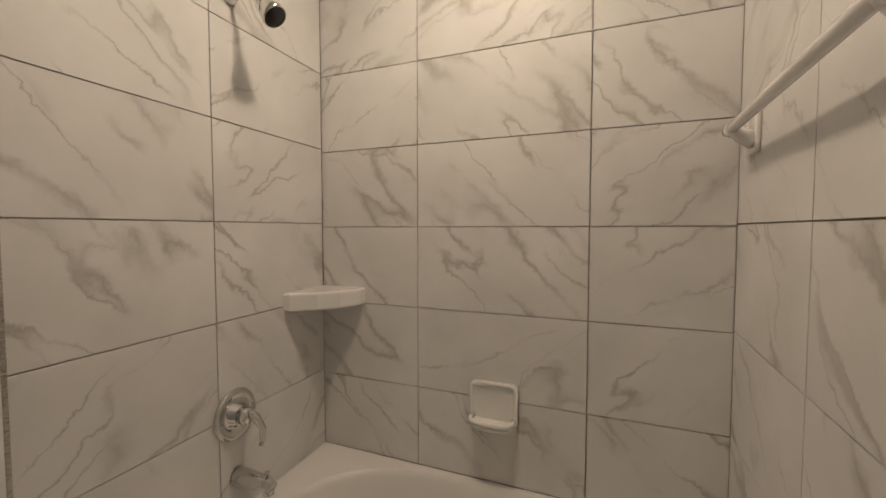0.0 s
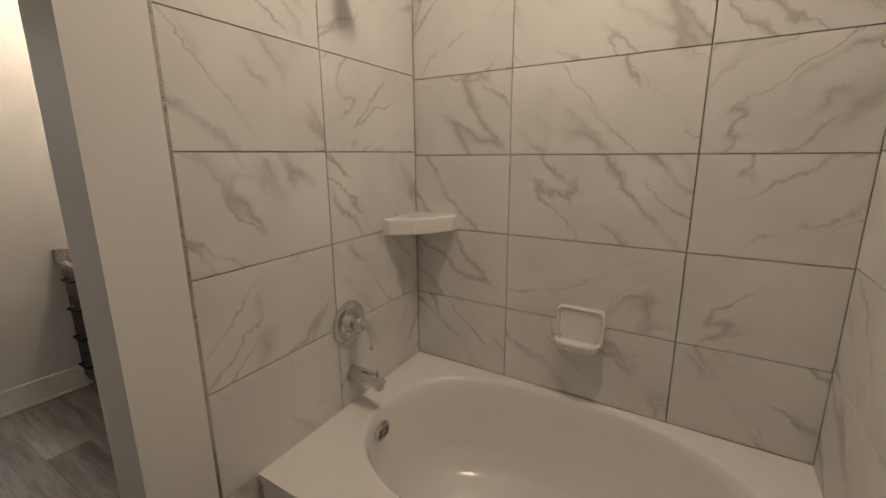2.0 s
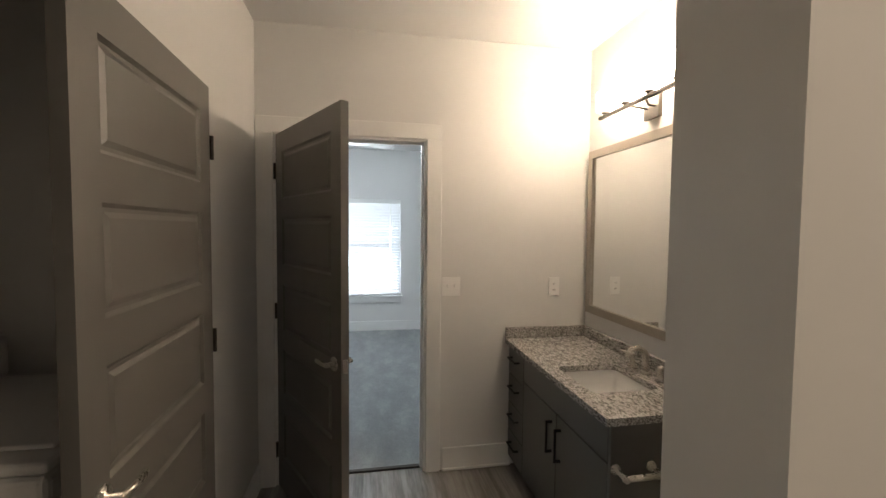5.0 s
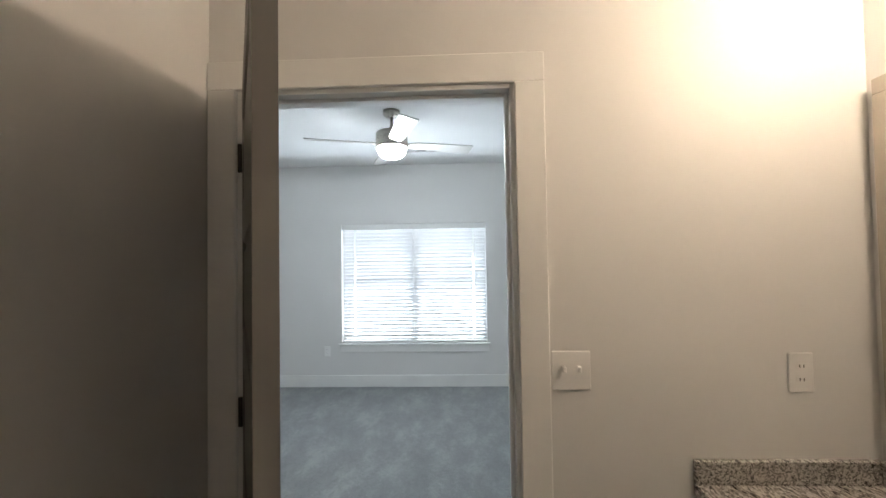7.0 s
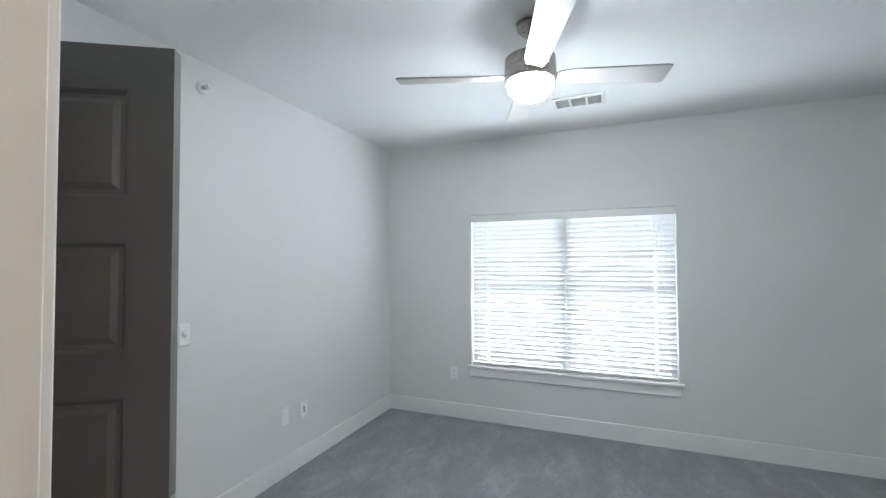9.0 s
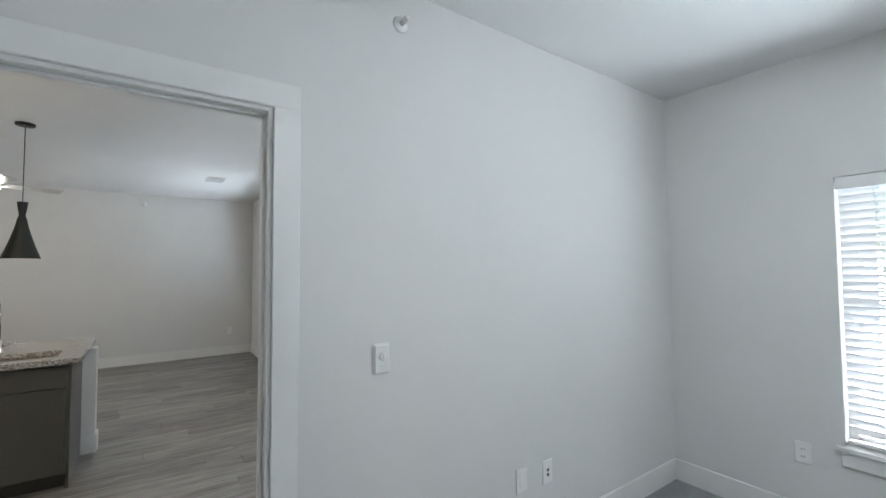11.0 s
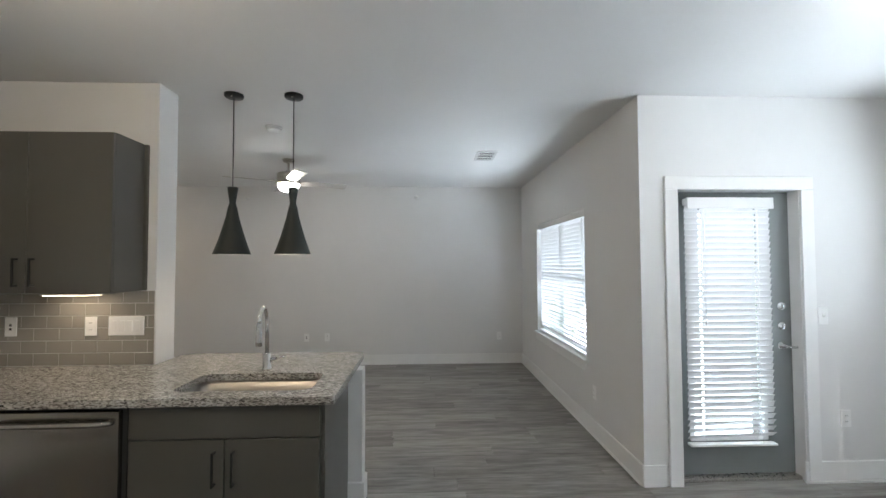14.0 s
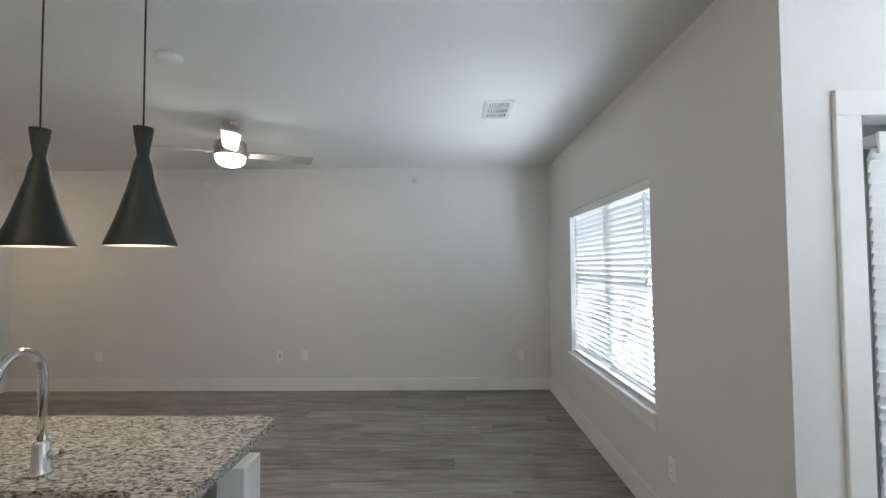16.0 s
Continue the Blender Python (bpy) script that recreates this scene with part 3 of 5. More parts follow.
def blind(label, m, w, top, bottom, tilt, cords, valance=0.065, sag=0, group="", wand=1):
    """Horizontal blind hanging in the x-z plane; its room side is -y."""
    b = thing("window_blind", label, "blind", m, group)
    part("headrail", B(-w / 2, w / 2, -0.025, 0.025, top - 0.045, top, bevel=0.003, seg=1), TRIM, b)
    part("valance", B(-w / 2 - 0.004, w / 2 + 0.004, -0.042, -0.030, top - valance, top + 0.004, bevel=0.004), TRIM, b, "white valance")
    pitch = 0.0425
    n = int((top - 0.06 - bottom - 0.02) / pitch)
    me = slat_mesh(w, cords)
    for k in range(n):
        z = top - 0.07 - k * pitch
        extra = 0.0
        if sag and k > n - sag:
            extra = (k - (n - sag)) * 4.5
        part("slat", me, SLAT, b, m=pose(random.uniform(-0.001, 0.001), 0, z, -tilt + random.uniform(-0.7, 0.7) + extra, random.uniform(-0.12, 0.12) - 0.05 * extra, 0))
    part("bottom_rail", B(-w / 2, w / 2, -0.025, 0.025, bottom, bottom + 0.016, bevel=0.004), TRIM, b, m=pose(0, 0, 0, 0, 0.35 if sag else 0, 0))
    for c in cords:
        part("ladder_cord", T([(c, -0.026, bottom + 0.01), (c, -0.026, top - 0.04)], 0.0011, seg=5), TRIM, b)
        part("ladder_cord", T([(c, 0.026, bottom + 0.01), (c, 0.026, top - 0.04)], 0.0011, seg=5), TRIM, b)
    part("tilt_cord", T([(wand * (w / 2 - 0.09), -0.034, top - 0.06), (wand * (w / 2 - 0.09), -0.034, top - 0.62)], 0.0012, seg=5), TRIM, b)
    part("tassel", lathe([(0.002, 0), (0.006, -0.005), (0.007, -0.03), (0.003, -0.034)], 10, pose(wand * (w / 2 - 0.09), -0.034, top - 0.62)), PLASTIC, b)
    part("tilt_cord", T([(wand * (w / 2 - 0.12), -0.034, top - 0.06), (wand * (w / 2 - 0.12), -0.034, top - 0.84)], 0.0012, seg=5), TRIM, b)
    part("tassel", lathe([(0.002, 0), (0.006, -0.005), (0.007, -0.03), (0.003, -0.034)], 10, pose(wand * (w / 2 - 0.12), -0.034, top - 0.84)), PLASTIC, b)
    return b


def window(name, m, w, z0, z1, label):
    """Twin single-hung vinyl window in the x-z plane, room side -y, with stool and apron."""
    o = thing(name, label, "window", m, kind="structure")
    y0, y1, f = 0.085, 0.135, 0.045
    fr = bmesh.new()
    for x0, x1, a, b in ((-w / 2, -w / 2 + f, z0, z1), (w / 2 - f, w / 2, z0, z1), (-0.045, 0.045, z0, z1), (-w / 2 + f, -0.045, z0, z0 + f), (0.045, w / 2 - f, z0, z0 + f), (-w / 2 + f, -0.045, z1 - f, z1), (0.045, w / 2 - f, z1 - f, z1)):
        box(fr, x0, x1, y0, y1, a, b, bevel=0.004, seg=1)
    part("window_frame", fr, VINYL, o)
    zm = (z0 + z1) / 2
    for x0, x1 in ((-w / 2 + f, -0.045), (0.045, w / 2 - f)):
        part("meeting_rail", B(x0, x1, y0 + 0.005, y1 - 0.005, zm - 0.025, zm + 0.025, bevel=0.004, seg=1), VINYL, o)
        for a, b in ((z0 + f, zm - 0.025), (zm + 0.025, z1 - f)):
            g = part("pane", B(x0, x1, 0.108, 0.112, a, b), GLASS, o)
            g.visible_shadow = False
    part("window_sill", B(-w / 2 - 0.035, w / 2 + 0.035, -0.035, 0.0, z0 - 0.0255, z0 - 0.001, bevel=0.005), TRIM, o, "white painted stool")
    part("sill_board", B(-w / 2 + 0.0005, w / 2 - 0.0005, 0.0, 0.142, z0 - 0.0245, z0 - 0.0005), TRIM, o, "white painted inner sill")
    part("apron", B(-w / 2 - 0.012, w / 2 + 0.012, -0.018, -0.001, z0 - 0.105, z0 - 0.025, bevel=0.003, seg=1), TRIM, o, "white painted apron board")
    return o


window("window_1", pose(-1.575, 3.735, 0), 1.75, 0.525, 1.955, "white twin vinyl window of the bedroom")
window("window_2", pose(-8.275, 2.24, 0), 1.67, 0.625, 2.01, "white twin vinyl window of the living room")
window("window_3", pose(-5.025, 4.11, 0), 1.75, 0.525, 1.955, "white twin vinyl window of the dining nook")
blind("white horizontal blind half closed in the bedroom window", pose(-1.575, 3.785, 0), 1.735, 1.95, 0.535, 62, (-0.72, 0.0, 0.72), group="window blinds")
blind("white horizontal blind half closed in the living room window", pose(-8.275, 2.29, 0), 1.655, 2.005, 0.635, 62, (-0.7, 0.0, 0.7), group="window blinds")
blind("white horizontal blind half closed in the nook window", pose(-5.025, 4.16, 0), 1.735, 1.95, 0.535, 62, (-0.72, 0.0, 0.72), group="window blinds")

# ---- doors ----


def panel_door(name, m, w, h, hand, mat, label, panels=5, lever_z=0.93, hinge_z=(0.22, 1.04, 1.84)):
    """A moulded five-panel door, hinge edge at x=0, leaf along +x, faces at y=0 and y=0.035. hand: the side (-1 or 1) on which the hinges show."""
    o = thing(name, label, "door", m)
    t, st, rail = 0.035, 0.10, 0.108
    bm = bmesh.new()
    zs = [0.012 + 0.20]
    ph = (h - 0.012 - 0.20 - rail - (panels - 1) * rail) / panels
    spans = [(zs[0] + k * (ph + rail), zs[0] + k * (ph + rail) + ph) for k in range(panels)]
    box(bm, 0, st, 0, t, 0.012, h)
    box(bm, w - st, w, 0, t, 0.012, h)
    edges = [0.012] + [z for s in spans for z in s] + [h]
    for a, b in zip(edges[0::2], edges[1::2]):
        box(bm, st, w - st, 0, t, a, b)
    bmesh.ops.remove_doubles(bm, verts=bm.verts, dist=0.0001)
    body = part("leaf", bm, mat, o)
    for a, b in spans:
        p = bmesh.new()
        for y, s in ((0.0, 1), (t, -1)):
            ins = [(0.0, 0.0), (0.010, 0.009), (0.020, 0.009), (0.034, 0.003)]
            loops = [[p.verts.new((x, y + s * dd, z)) for x, z in ((st + i, a + i), (w - st - i, a + i), (w - st - i, b - i), (st + i, b - i))] for i, dd in ins]
            for l0, l1 in zip(loops, loops[1:]):
                for k in range(4):
                    p.faces.new((l0[k], l0[(k + 1) % 4], l1[(k + 1) % 4], l1[k])[::s])
            p.faces.new(loops[-1][::s])
        part("panel", p, mat, o)
    for y, s in ((0.0, -1), (t, 1)):
        hd = part("door_handle", lathe([(0.0, 0), (0.030, 0), (0.032, 0.004), (0.028, 0.009), (0.012, 0.011), (0.011, 0.045), (0.0, 0.046)], 24, pose(w - 0.065, y, lever_z, -90 * s)), NICKEL, o, "brushed nickel lever handle")
        part("lever", T([(w - 0.065, y + s * 0.042, lever_z), (w - 0.10, y + s * 0.046, lever_z + 0.001), (w - 0.15, y + s * 0.046, lever_z - 0.002), (w - 0.175, y + s * 0.040, lever_z - 0.004)], [0.010, 0.0095, 0.008, 0.007], seg=10), NICKEL, hd)
    part("latch", B(w, w + 0.003, t / 2 - 0.012, t / 2 + 0.012, lever_z - 0.03, lever_z + 0.03, bevel=0.001, seg=1), NICKEL, o, "nickel latch plate")
    yk = -0.006 if hand < 0 else t + 0.006
    for z in hinge_z:
        hg = part("hinge", T([(-0.004, yk, z - 0.045), (-0.004, yk, z + 0.045)], 0.007, seg=10), BRONZE, o, "dark hinge")
        part("hinge_leaf", B(-0.003, 0.0, 0.003, t - 0.003, z - 0.045, z + 0.045), BRONZE, hg)
    return o


def aim(x0, y0, x1, y1):
    return math.degrees(math.atan2(y1 - y0, x1 - x0))


panel_door("door_1", pose(-1.708, -0.008, 0, 0, 0, -61.5), 0.845, 2.045, -1, DOOR, "grey painted five-panel bathroom door standing open")
panel_door("door_2", pose(-1.822, -0.803, 0, 0, 0, -90 + 1.2), 0.80, 2.045, 1, DOOR, "grey painted five-panel laundry closet door, almost shut", lever_z=0.92, hinge_z=(0.335, 1.08, 1.82))
panel_door("door_3", pose(-2.845, WT + 0.008, 0, 0, 0, aim(-2.845, 0.128, -2.155, 0.552)), 0.825, 2.035, 1, DOOR, "grey painted five-panel closet door standing ajar")

stop = thing("door_stop", "nickel spring door stop with white rubber tip on the baseboard", "door stop", pose(-1.806, -0.63, 0.085, 0, 90, 0))
part("spring", lathe([(0.011, 0), (0.011, 0.006)] + [(0.0055 + 0.0012 * (k % 2), 0.008 + 0.0016 * k) for k in range(38)] + [(0.005, 0.07)], 12), NICKEL, stop)
part("tip", lathe([(0.004, 0.07), (0.008, 0.071), (0.008, 0.083), (0.005, 0.086)], 12), RUBBER, stop, "white rubber tip")

# balcony door
bd = thing("door_4", "grey painted steel balcony door with a glass light", "door", pose(-6.515, 2.508, 0.03))
W4, H4 = 0.862, 1.978
bm = bmesh.new()
for y0, y1, z0, z1 in ((0, 0.12, 0, H4), (W4 - 0.215, W4, 0, H4), (0.12, W4 - 0.215, 0, 0.25), (0.12, W4 - 0.215, H4 - 0.14, H4)):
    box(bm, -0.045, 0, y0, y1, z0, z1)
part("leaf", bm, STEELDOOR, bd)
part("glass_frame", slab_with_hole(rounded(0.105, W4 - 0.20, 0.235, H4 - 0.125, 0.004, 2), rounded(0.135, W4 - 0.23, 0.265, H4 - 0.155, 0.004, 2), 0, 0.012), TRIM, bd, "white glazing frame", m=Matrix(((0, 0, 1, 0), (1, 0, 0, 0), (0, 1, 0, 0), (0, 0, 0, 1))))
g = part("pane", B(-0.026, -0.022, 0.12, W4 - 0.215, 0.25, H4 - 0.14), GLASS, bd)
g.visible_shadow = False
for z, kind in ((1.165, "deadbolt"), (1.025, "deadbolt")):
    db = part(kind, lathe([(0.0, 0), (0.029, 0), (0.030, 0.006), (0.024, 0.016), (0.0, 0.017)], 24, pose(0, W4 - 0.075, z, 0, 90, 0)), CHROME, bd, "chrome deadbolt")
    part("thumb_turn", B(0.015, 0.03, W4 - 0.081, W4 - 0.069, z - 0.018, z + 0.018, bevel=0.003), CHROME, db)
hd = part("door_handle", lathe([(0.0, 0), (0.030, 0), (0.031, 0.006), (0.014, 0.010), (0.012, 0.045), (0.0, 0.046)], 24, pose(0, W4 - 0.075, 0.885, 0, 90, 0)), CHROME, bd, "chrome lever handle")
part("lever", T([(0.042, W4 - 0.075, 0.885), (0.048, W4 - 0.09, 0.888), (0.048, W4 - 0.05, 0.883), (0.046, W4 + 0.0, 0.879)], 0.009, seg=10), CHROME, hd)
part("threshold", B(-0.09, 0.05, -0.015, W4 + 0.015, -0.03, -0.006, bevel=0.006), NICKEL, bd, "aluminium threshold")
for z in (0.2, 1.0, 1.75):
    part("hinge", T([(0.006, -0.006, z - 0.045), (0.006, -0.006, z + 0.045)], 0.006, seg=8), NICKEL, bd)
blind("white horizontal blind closed over the balcony door, its lowest slats bent", pose(-6.470, 2.885, 0, 0, 0, 90), 0.612, 1.955, 0.245, 69, (-0.20, 0.20), valance=0.075, sag=6, wand=-1)

# ---- bathroom: tub ----
RIM = 0.509
tub = thing("bathtub", "white acrylic oval soaking tub with a wide deck", "bathtub", pose(-0.08, -2.885, 0))
X0, X1, Y0, Y1 = -0.455, 0.445, -0.714, 0.732


def oval(cx, cy, a, b, n=56, p=2.5):
    out = []
    for k in range(n):
        t = 2 * math.pi * k / n
        c, s = math.cos(t), math.sin(t)
        out.append((cx + a * math.copysign(abs(c) ** (2 / p), c), cy + b * math.copysign(abs(s) ** (2 / p), s)))
    return out


part("deck", slab_with_hole([(X0, Y0), (X1, Y0), (X1, Y1), (X0, Y1 - 0.052)], oval(0.05, 0.0, 0.378, 0.605), RIM - 0.03, RIM), ACRYLIC, tub)
bm = bmesh.new()
prev = None
for a, b, z, cy in ((0.375, 0.635, RIM, 0), (0.369, 0.628, RIM - 0.004, 0), (0.362, 0.619, RIM - 0.018, 0), (0.356, 0.610, RIM - 0.06, 0), (0.345, 0.590, RIM - 0.16, 0.0), (0.325, 0.555, RIM - 0.27, 0.01), (0.295, 0.51, RIM - 0.34, 0.015), (0.25, 0.455, RIM - 0.375, 0.02), (0.19, 0.38, RIM - 0.39, 0.02), (0.02, 0.04, RIM - 0.395, 0.02)):
    ring = [bm.verts.new((x, y, z)) for x, y in oval(0.05, cy, a + 0.003, b - 0.03)]
    if prev:
        for k in range(len(ring)):
            bm.faces.new((prev[k], prev[(k + 1) % len(ring)], ring[(k + 1) % len(ring)], ring[k])).smooth = True
    prev = ring
bm.faces.new(prev)
bmesh.ops.recalc_face_normals(bm, faces=bm.faces)
part("basin", bm, ACRYLIC, tub)
part("apron", B(X0 + 0.006, X0 + 0.03, Y0, Y1 - 0.053, 0, RIM - 0.03, bevel=0.004), ACRYLIC, tub, "white tub apron")
ov = part("overflow_plate", lathe([(0.0, 0), (0.038, 0), (0.040, 0.004), (0.036, 0.010), (0.0, 0.014)], 32, pose(-0.062, 0.543, 0.462, 97, 0, 0)), CHROME, tub, "chrome overflow plate with slots")
for k in range(-2, 3):
    part("slot", B(-0.024, 0.024, -0.0013, 0.0013, 0.011, 0.0145), SLOT, ov, m=pose(-0.062, 0.543, 0.462, 97, 0, 0) @ pose(0, k * 0.008, 0))

valve = thing("shower_valve", "polished chrome single-lever shower valve on marble tile", "shower valve", pose(-0.112, tub_wall_y(-0.112) - 0.001, 0.832, 90, 0, SKEW))
part("escutcheon", lathe([(0.0, 0), (0.078, 0), (0.082, 0.004), (0.080, 0.010), (0.064, 0.013), (0.060, 0.009), (0.034, 0.010), (0.032, 0.028), (0.0, 0.030)], 48), CHROME, valve)
part("stem", lathe([(0.0, 0.028), (0.026, 0.028), (0.027, 0.058), (0.020, 0.066), (0.0, 0.067)], 28), CHROME, valve)
part("lever", T([(0.0, 0.012, 0.058), (0.012, -0.005, 0.075), (0.03, -0.045, 0.085), (0.035, -0.085, 0.078), (0.035, -0.105, 0.072)], [0.015, 0.014, 0.011, 0.010, 0.008], seg=14), CHROME, valve)
part("shadow_ring", lathe([(0.028, 0.011), (0.031, 0.011), (0.031, 0.020), (0.028, 0.020)], 32, closed=True), BLACK, valve)

spout = thing("tub_spout", "polished chrome tub spout with diverter knob", "tub spout", pose(-0.105, tub_wall_y(-0.105) - 0.001, 0.628, 90, 0, SKEW))
bm = T([(0, 0, 0), (0, 0, 0.02), (0, -0.002, 0.07), (0, -0.006, 0.115), (0, -0.016, 0.138)], [0.030, 0.029, 0.027, 0.025, 0.021], seg=22)
part("body", bm, CHROME, spout)
part("outlet", T([(0, -0.010, 0.120), (0, -0.036, 0.124)], [0.020, 0.018], seg=18), CHROME, spout)
part("diverter_knob", lathe([(0.004, 0), (0.004, 0.012), (0.008, 0.014), (0.008, 0.020), (0.003, 0.022)], 14, pose(0, 0.016, 0.120, -90, 0, 0)), CHROME, spout)

shower = thing("shower_fixture", "chrome shower head on a bent arm", "shower head", pose(-0.095, tub_wall_y(-0.095) - 0.001, 2.13, 0, 0, SKEW))
part("flange", lathe([(0.0, 0), (0.030, 0), (0.028, 0.008), (0.012, 0.012)], 28, pose(0, 0, 0, 90)), CHROME, shower)
part("arm", T([(0, 0, 0), (0, -0.05, 0.004), (0, -0.09, -0.008), (0, -0.125, -0.040)], 0.0095, seg=12), CHROME, shower)
hm = pose(0, -0.125, -0.040, 180 - 42, 0, 0)
part("ball_joint", lathe([(0.008, -0.012), (0.016, -0.004), (0.017, 0.006), (0.012, 0.014)], 20, hm), CHROME, shower)
sh = part("head", lathe([(0.012, 0.008), (0.016, 0.014), (0.030, 0.036), (0.036, 0.060), (0.037, 0.072), (0.033, 0.074)], 32, hm), CHROME, shower)
part("spray_face", lathe([(0.0, 0.073), (0.033, 0.0735), (0.032, 0.076), (0.0, 0.0765)], 28, hm), BLACK, sh, "dark spray face")

bar = thing("towel_bar", "white ceramic towel bar on the tile wall", "towel bar", pose(0.195, -3.600, 1.655))
for x in (0.0, -0.66):
    post = part("post", B(x - 0.032, x + 0.032, 0.0, 0.014, -0.055, 0.055, bevel=0.008, seg=3), CERAMIC, bar)
    part("arm", T([(x, 0.008, -0.02), (x, 0.035, -0.008), (x, 0.050, 0.006), (x + (0.012 if x == 0 else -0.012), 0.056, 0.008)], [0.024, 0.019, 0.017, 0.018], seg=16), CERAMIC, post)
part("rod", T([(0.045, 0.056, 0.010), (0.02, 0.056, 0.010), (-0.68, 0.056, 0.010), (-0.705, 0.056, 0.010)], [0.012, 0.013, 0.013, 0.012], seg=16), CERAMIC, bar)

shelf = single("corner_shelf", prism([(0, 0), (-0.245, -0.0149), (-0.245, -0.045), (-0.185, -0.120), (-0.115, -0.172), (-0.035, -0.207), (0, -0.207)], 1.114, 1.182, bevel=0.009), CERAMIC, "white ceramic corner shelf in the tub surround", "shelf", pose(0.3655, -2.1505, 0))
dish = thing("soap_dish", "white ceramic soap dish on the back tile wall", "soap dish", pose(0.3655, -2.894, 0.806))
turned = Matrix(((0, 0, -1, 0), (1, 0, 0, 0), (0, 1, 0, 0), (0, 0, 0, 1)))
part("plate", prism(rounded(-0.086, 0.086, -0.078, 0.072, 0.020, 5), 0.001, 0.016, bevel=0.003), CERAMIC, dish, m=turned)
ring = [(-0.017, y, z) for y, z in rounded(-0.080, 0.080, -0.072, 0.066, 0.020, 5)]
part("rim", T(ring + ring[:1], 0.0075, seg=10, cap=False), CERAMIC, dish, "rounded raised rim")
tray = [(-0.012, -0.078), (-0.050, -0.078), (-0.074, -0.064), (-0.084, -0.03), (-0.084, 0.03), (-0.074, 0.064), (-0.050, 0.078), (-0.012, 0.078)]
part("tray", prism(tray, -0.078, -0.058, bevel=0.008), CERAMIC, dish)
part("lip", T([(x * 0.95, y * 0.95, -0.052) for x, y in tray], 0.009, seg=10), CERAMIC, dish)

light = thing("ceiling_light", "round white flush ceiling light over the tub, lit", "ceiling light", pose(-0.21, -2.88, H))
part("trim_ring", lathe([(0.075, -0.002), (0.098, -0.002), (0.096, -0.012), (0.078, -0.014)], 40, closed=True), WHITE_ENAMEL, light)
part("lens", lathe([(0.0, -0.004), (0.076, -0.004), (0.074, -0.010), (0.0, -0.012)], 36), CLAMP, light, "glowing lens")
# Added fixture, out of view; supplies the warm light on the far living room wall.
hall = thing("ceiling_light", "round white flush ceiling light added out of view behind the kitchen, lit", "ceiling light", pose(-8.70, -4.0, H))
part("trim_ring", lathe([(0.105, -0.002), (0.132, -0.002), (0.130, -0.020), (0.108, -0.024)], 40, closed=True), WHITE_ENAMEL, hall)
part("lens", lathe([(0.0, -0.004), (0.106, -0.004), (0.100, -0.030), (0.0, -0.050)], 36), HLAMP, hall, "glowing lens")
lamp("tub_light", "AREA", pose(-0.21, -2.88, H - 0.02), 9.2, WARM, disk=0.15)

# ---- bathroom: vanity ----


def bar_pull(parent, m, length):
    """A square black bar pull along local z, standing off along -x."""
    h = part("handle", B(-0.034, -0.024, -0.005, 0.005, -length / 2, length / 2, bevel=0.0015, seg=1), BLACK, parent, "matte black bar pull", m=m)
    for z in (-length / 2 + 0.006, length / 2 - 0.006):
        part("post", B(-0.026, 0.001, -0.005, 0.005, z - 0.005, z + 0.005), BLACK, h)
    return h


van = thing("vanity_cabinet", "dark grey-brown vanity cabinet with four drawers and two doors", "cabinet", pose(-0.302, -0.002, -0.033))
part("drawer_box", B(0.020, 0.518, -0.26, 0, 0.10, 0.828), CABIN, van)
part("side_panel", B(0.001, 0.518, -1.148, -1.130, 0.10, 0.828, bevel=0.001, seg=1), CAB, van)
part("bottom_panel", B(0.020, 0.518, -1.13, -0.26, 0.10, 0.118), CABIN, van)
part("face_frame", B(0.020, 0.036, -1.13, -0.26, 0.118, 0.828), CABIN, van)
part("toe_kick", B(0.075, 0.50, -1.13, -0.005, 0.033, 0.10), CABIN, van)
zz = [0.105, 0.285, 0.465, 0.645, 0.825]
for a, b in zip(zz, zz[1:]):
    dr = part("drawer", B(0, 0.019, -0.258, -0.004, a, b - 0.007, bevel=0.0015, seg=1), CAB, van)
    bar_pull(dr, pose(0, -0.131, (a + b) / 2 + 0.02, 90, 0, 0), 0.13)
part("false_front", B(0, 0.019, -1.128, -0.263, 0.672, 0.821, bevel=0.0015, seg=1), CAB, van)
for y0, y1, hy in ((-0.691, -0.262, -0.645), (-1.128, -0.696, -0.74)):
    dr = part("door", B(0, 0.019, y0, y1, 0.105, 0.665, bevel=0.0015, seg=1), CAB, van)
    bar_pull(dr, pose(0, hy, 0.535, 0, 0, 0), 0.16)

top = thing("countertop", "speckled grey granite vanity top with backsplash", "countertop", pose(-0.016, 0, 0.796))
part("slab", slab_with_hole(rounded(-0.315, 0.234, -1.168, -0.002, 0.006, 2), rounded(-0.235, 0.085, -0.935, -0.583, 0.03, 4), 0, 0.03), GRANITE, top)
part("backsplash", B(0.214, 0.234, -1.165, -0.024, 0.0305, 0.100, bevel=0.002, seg=1), GRANITE, top)
part("side_splash", B(-0.313, 0.234, -0.022, -0.002, 0.0305, 0.100, bevel=0.002, seg=1), GRANITE, top)


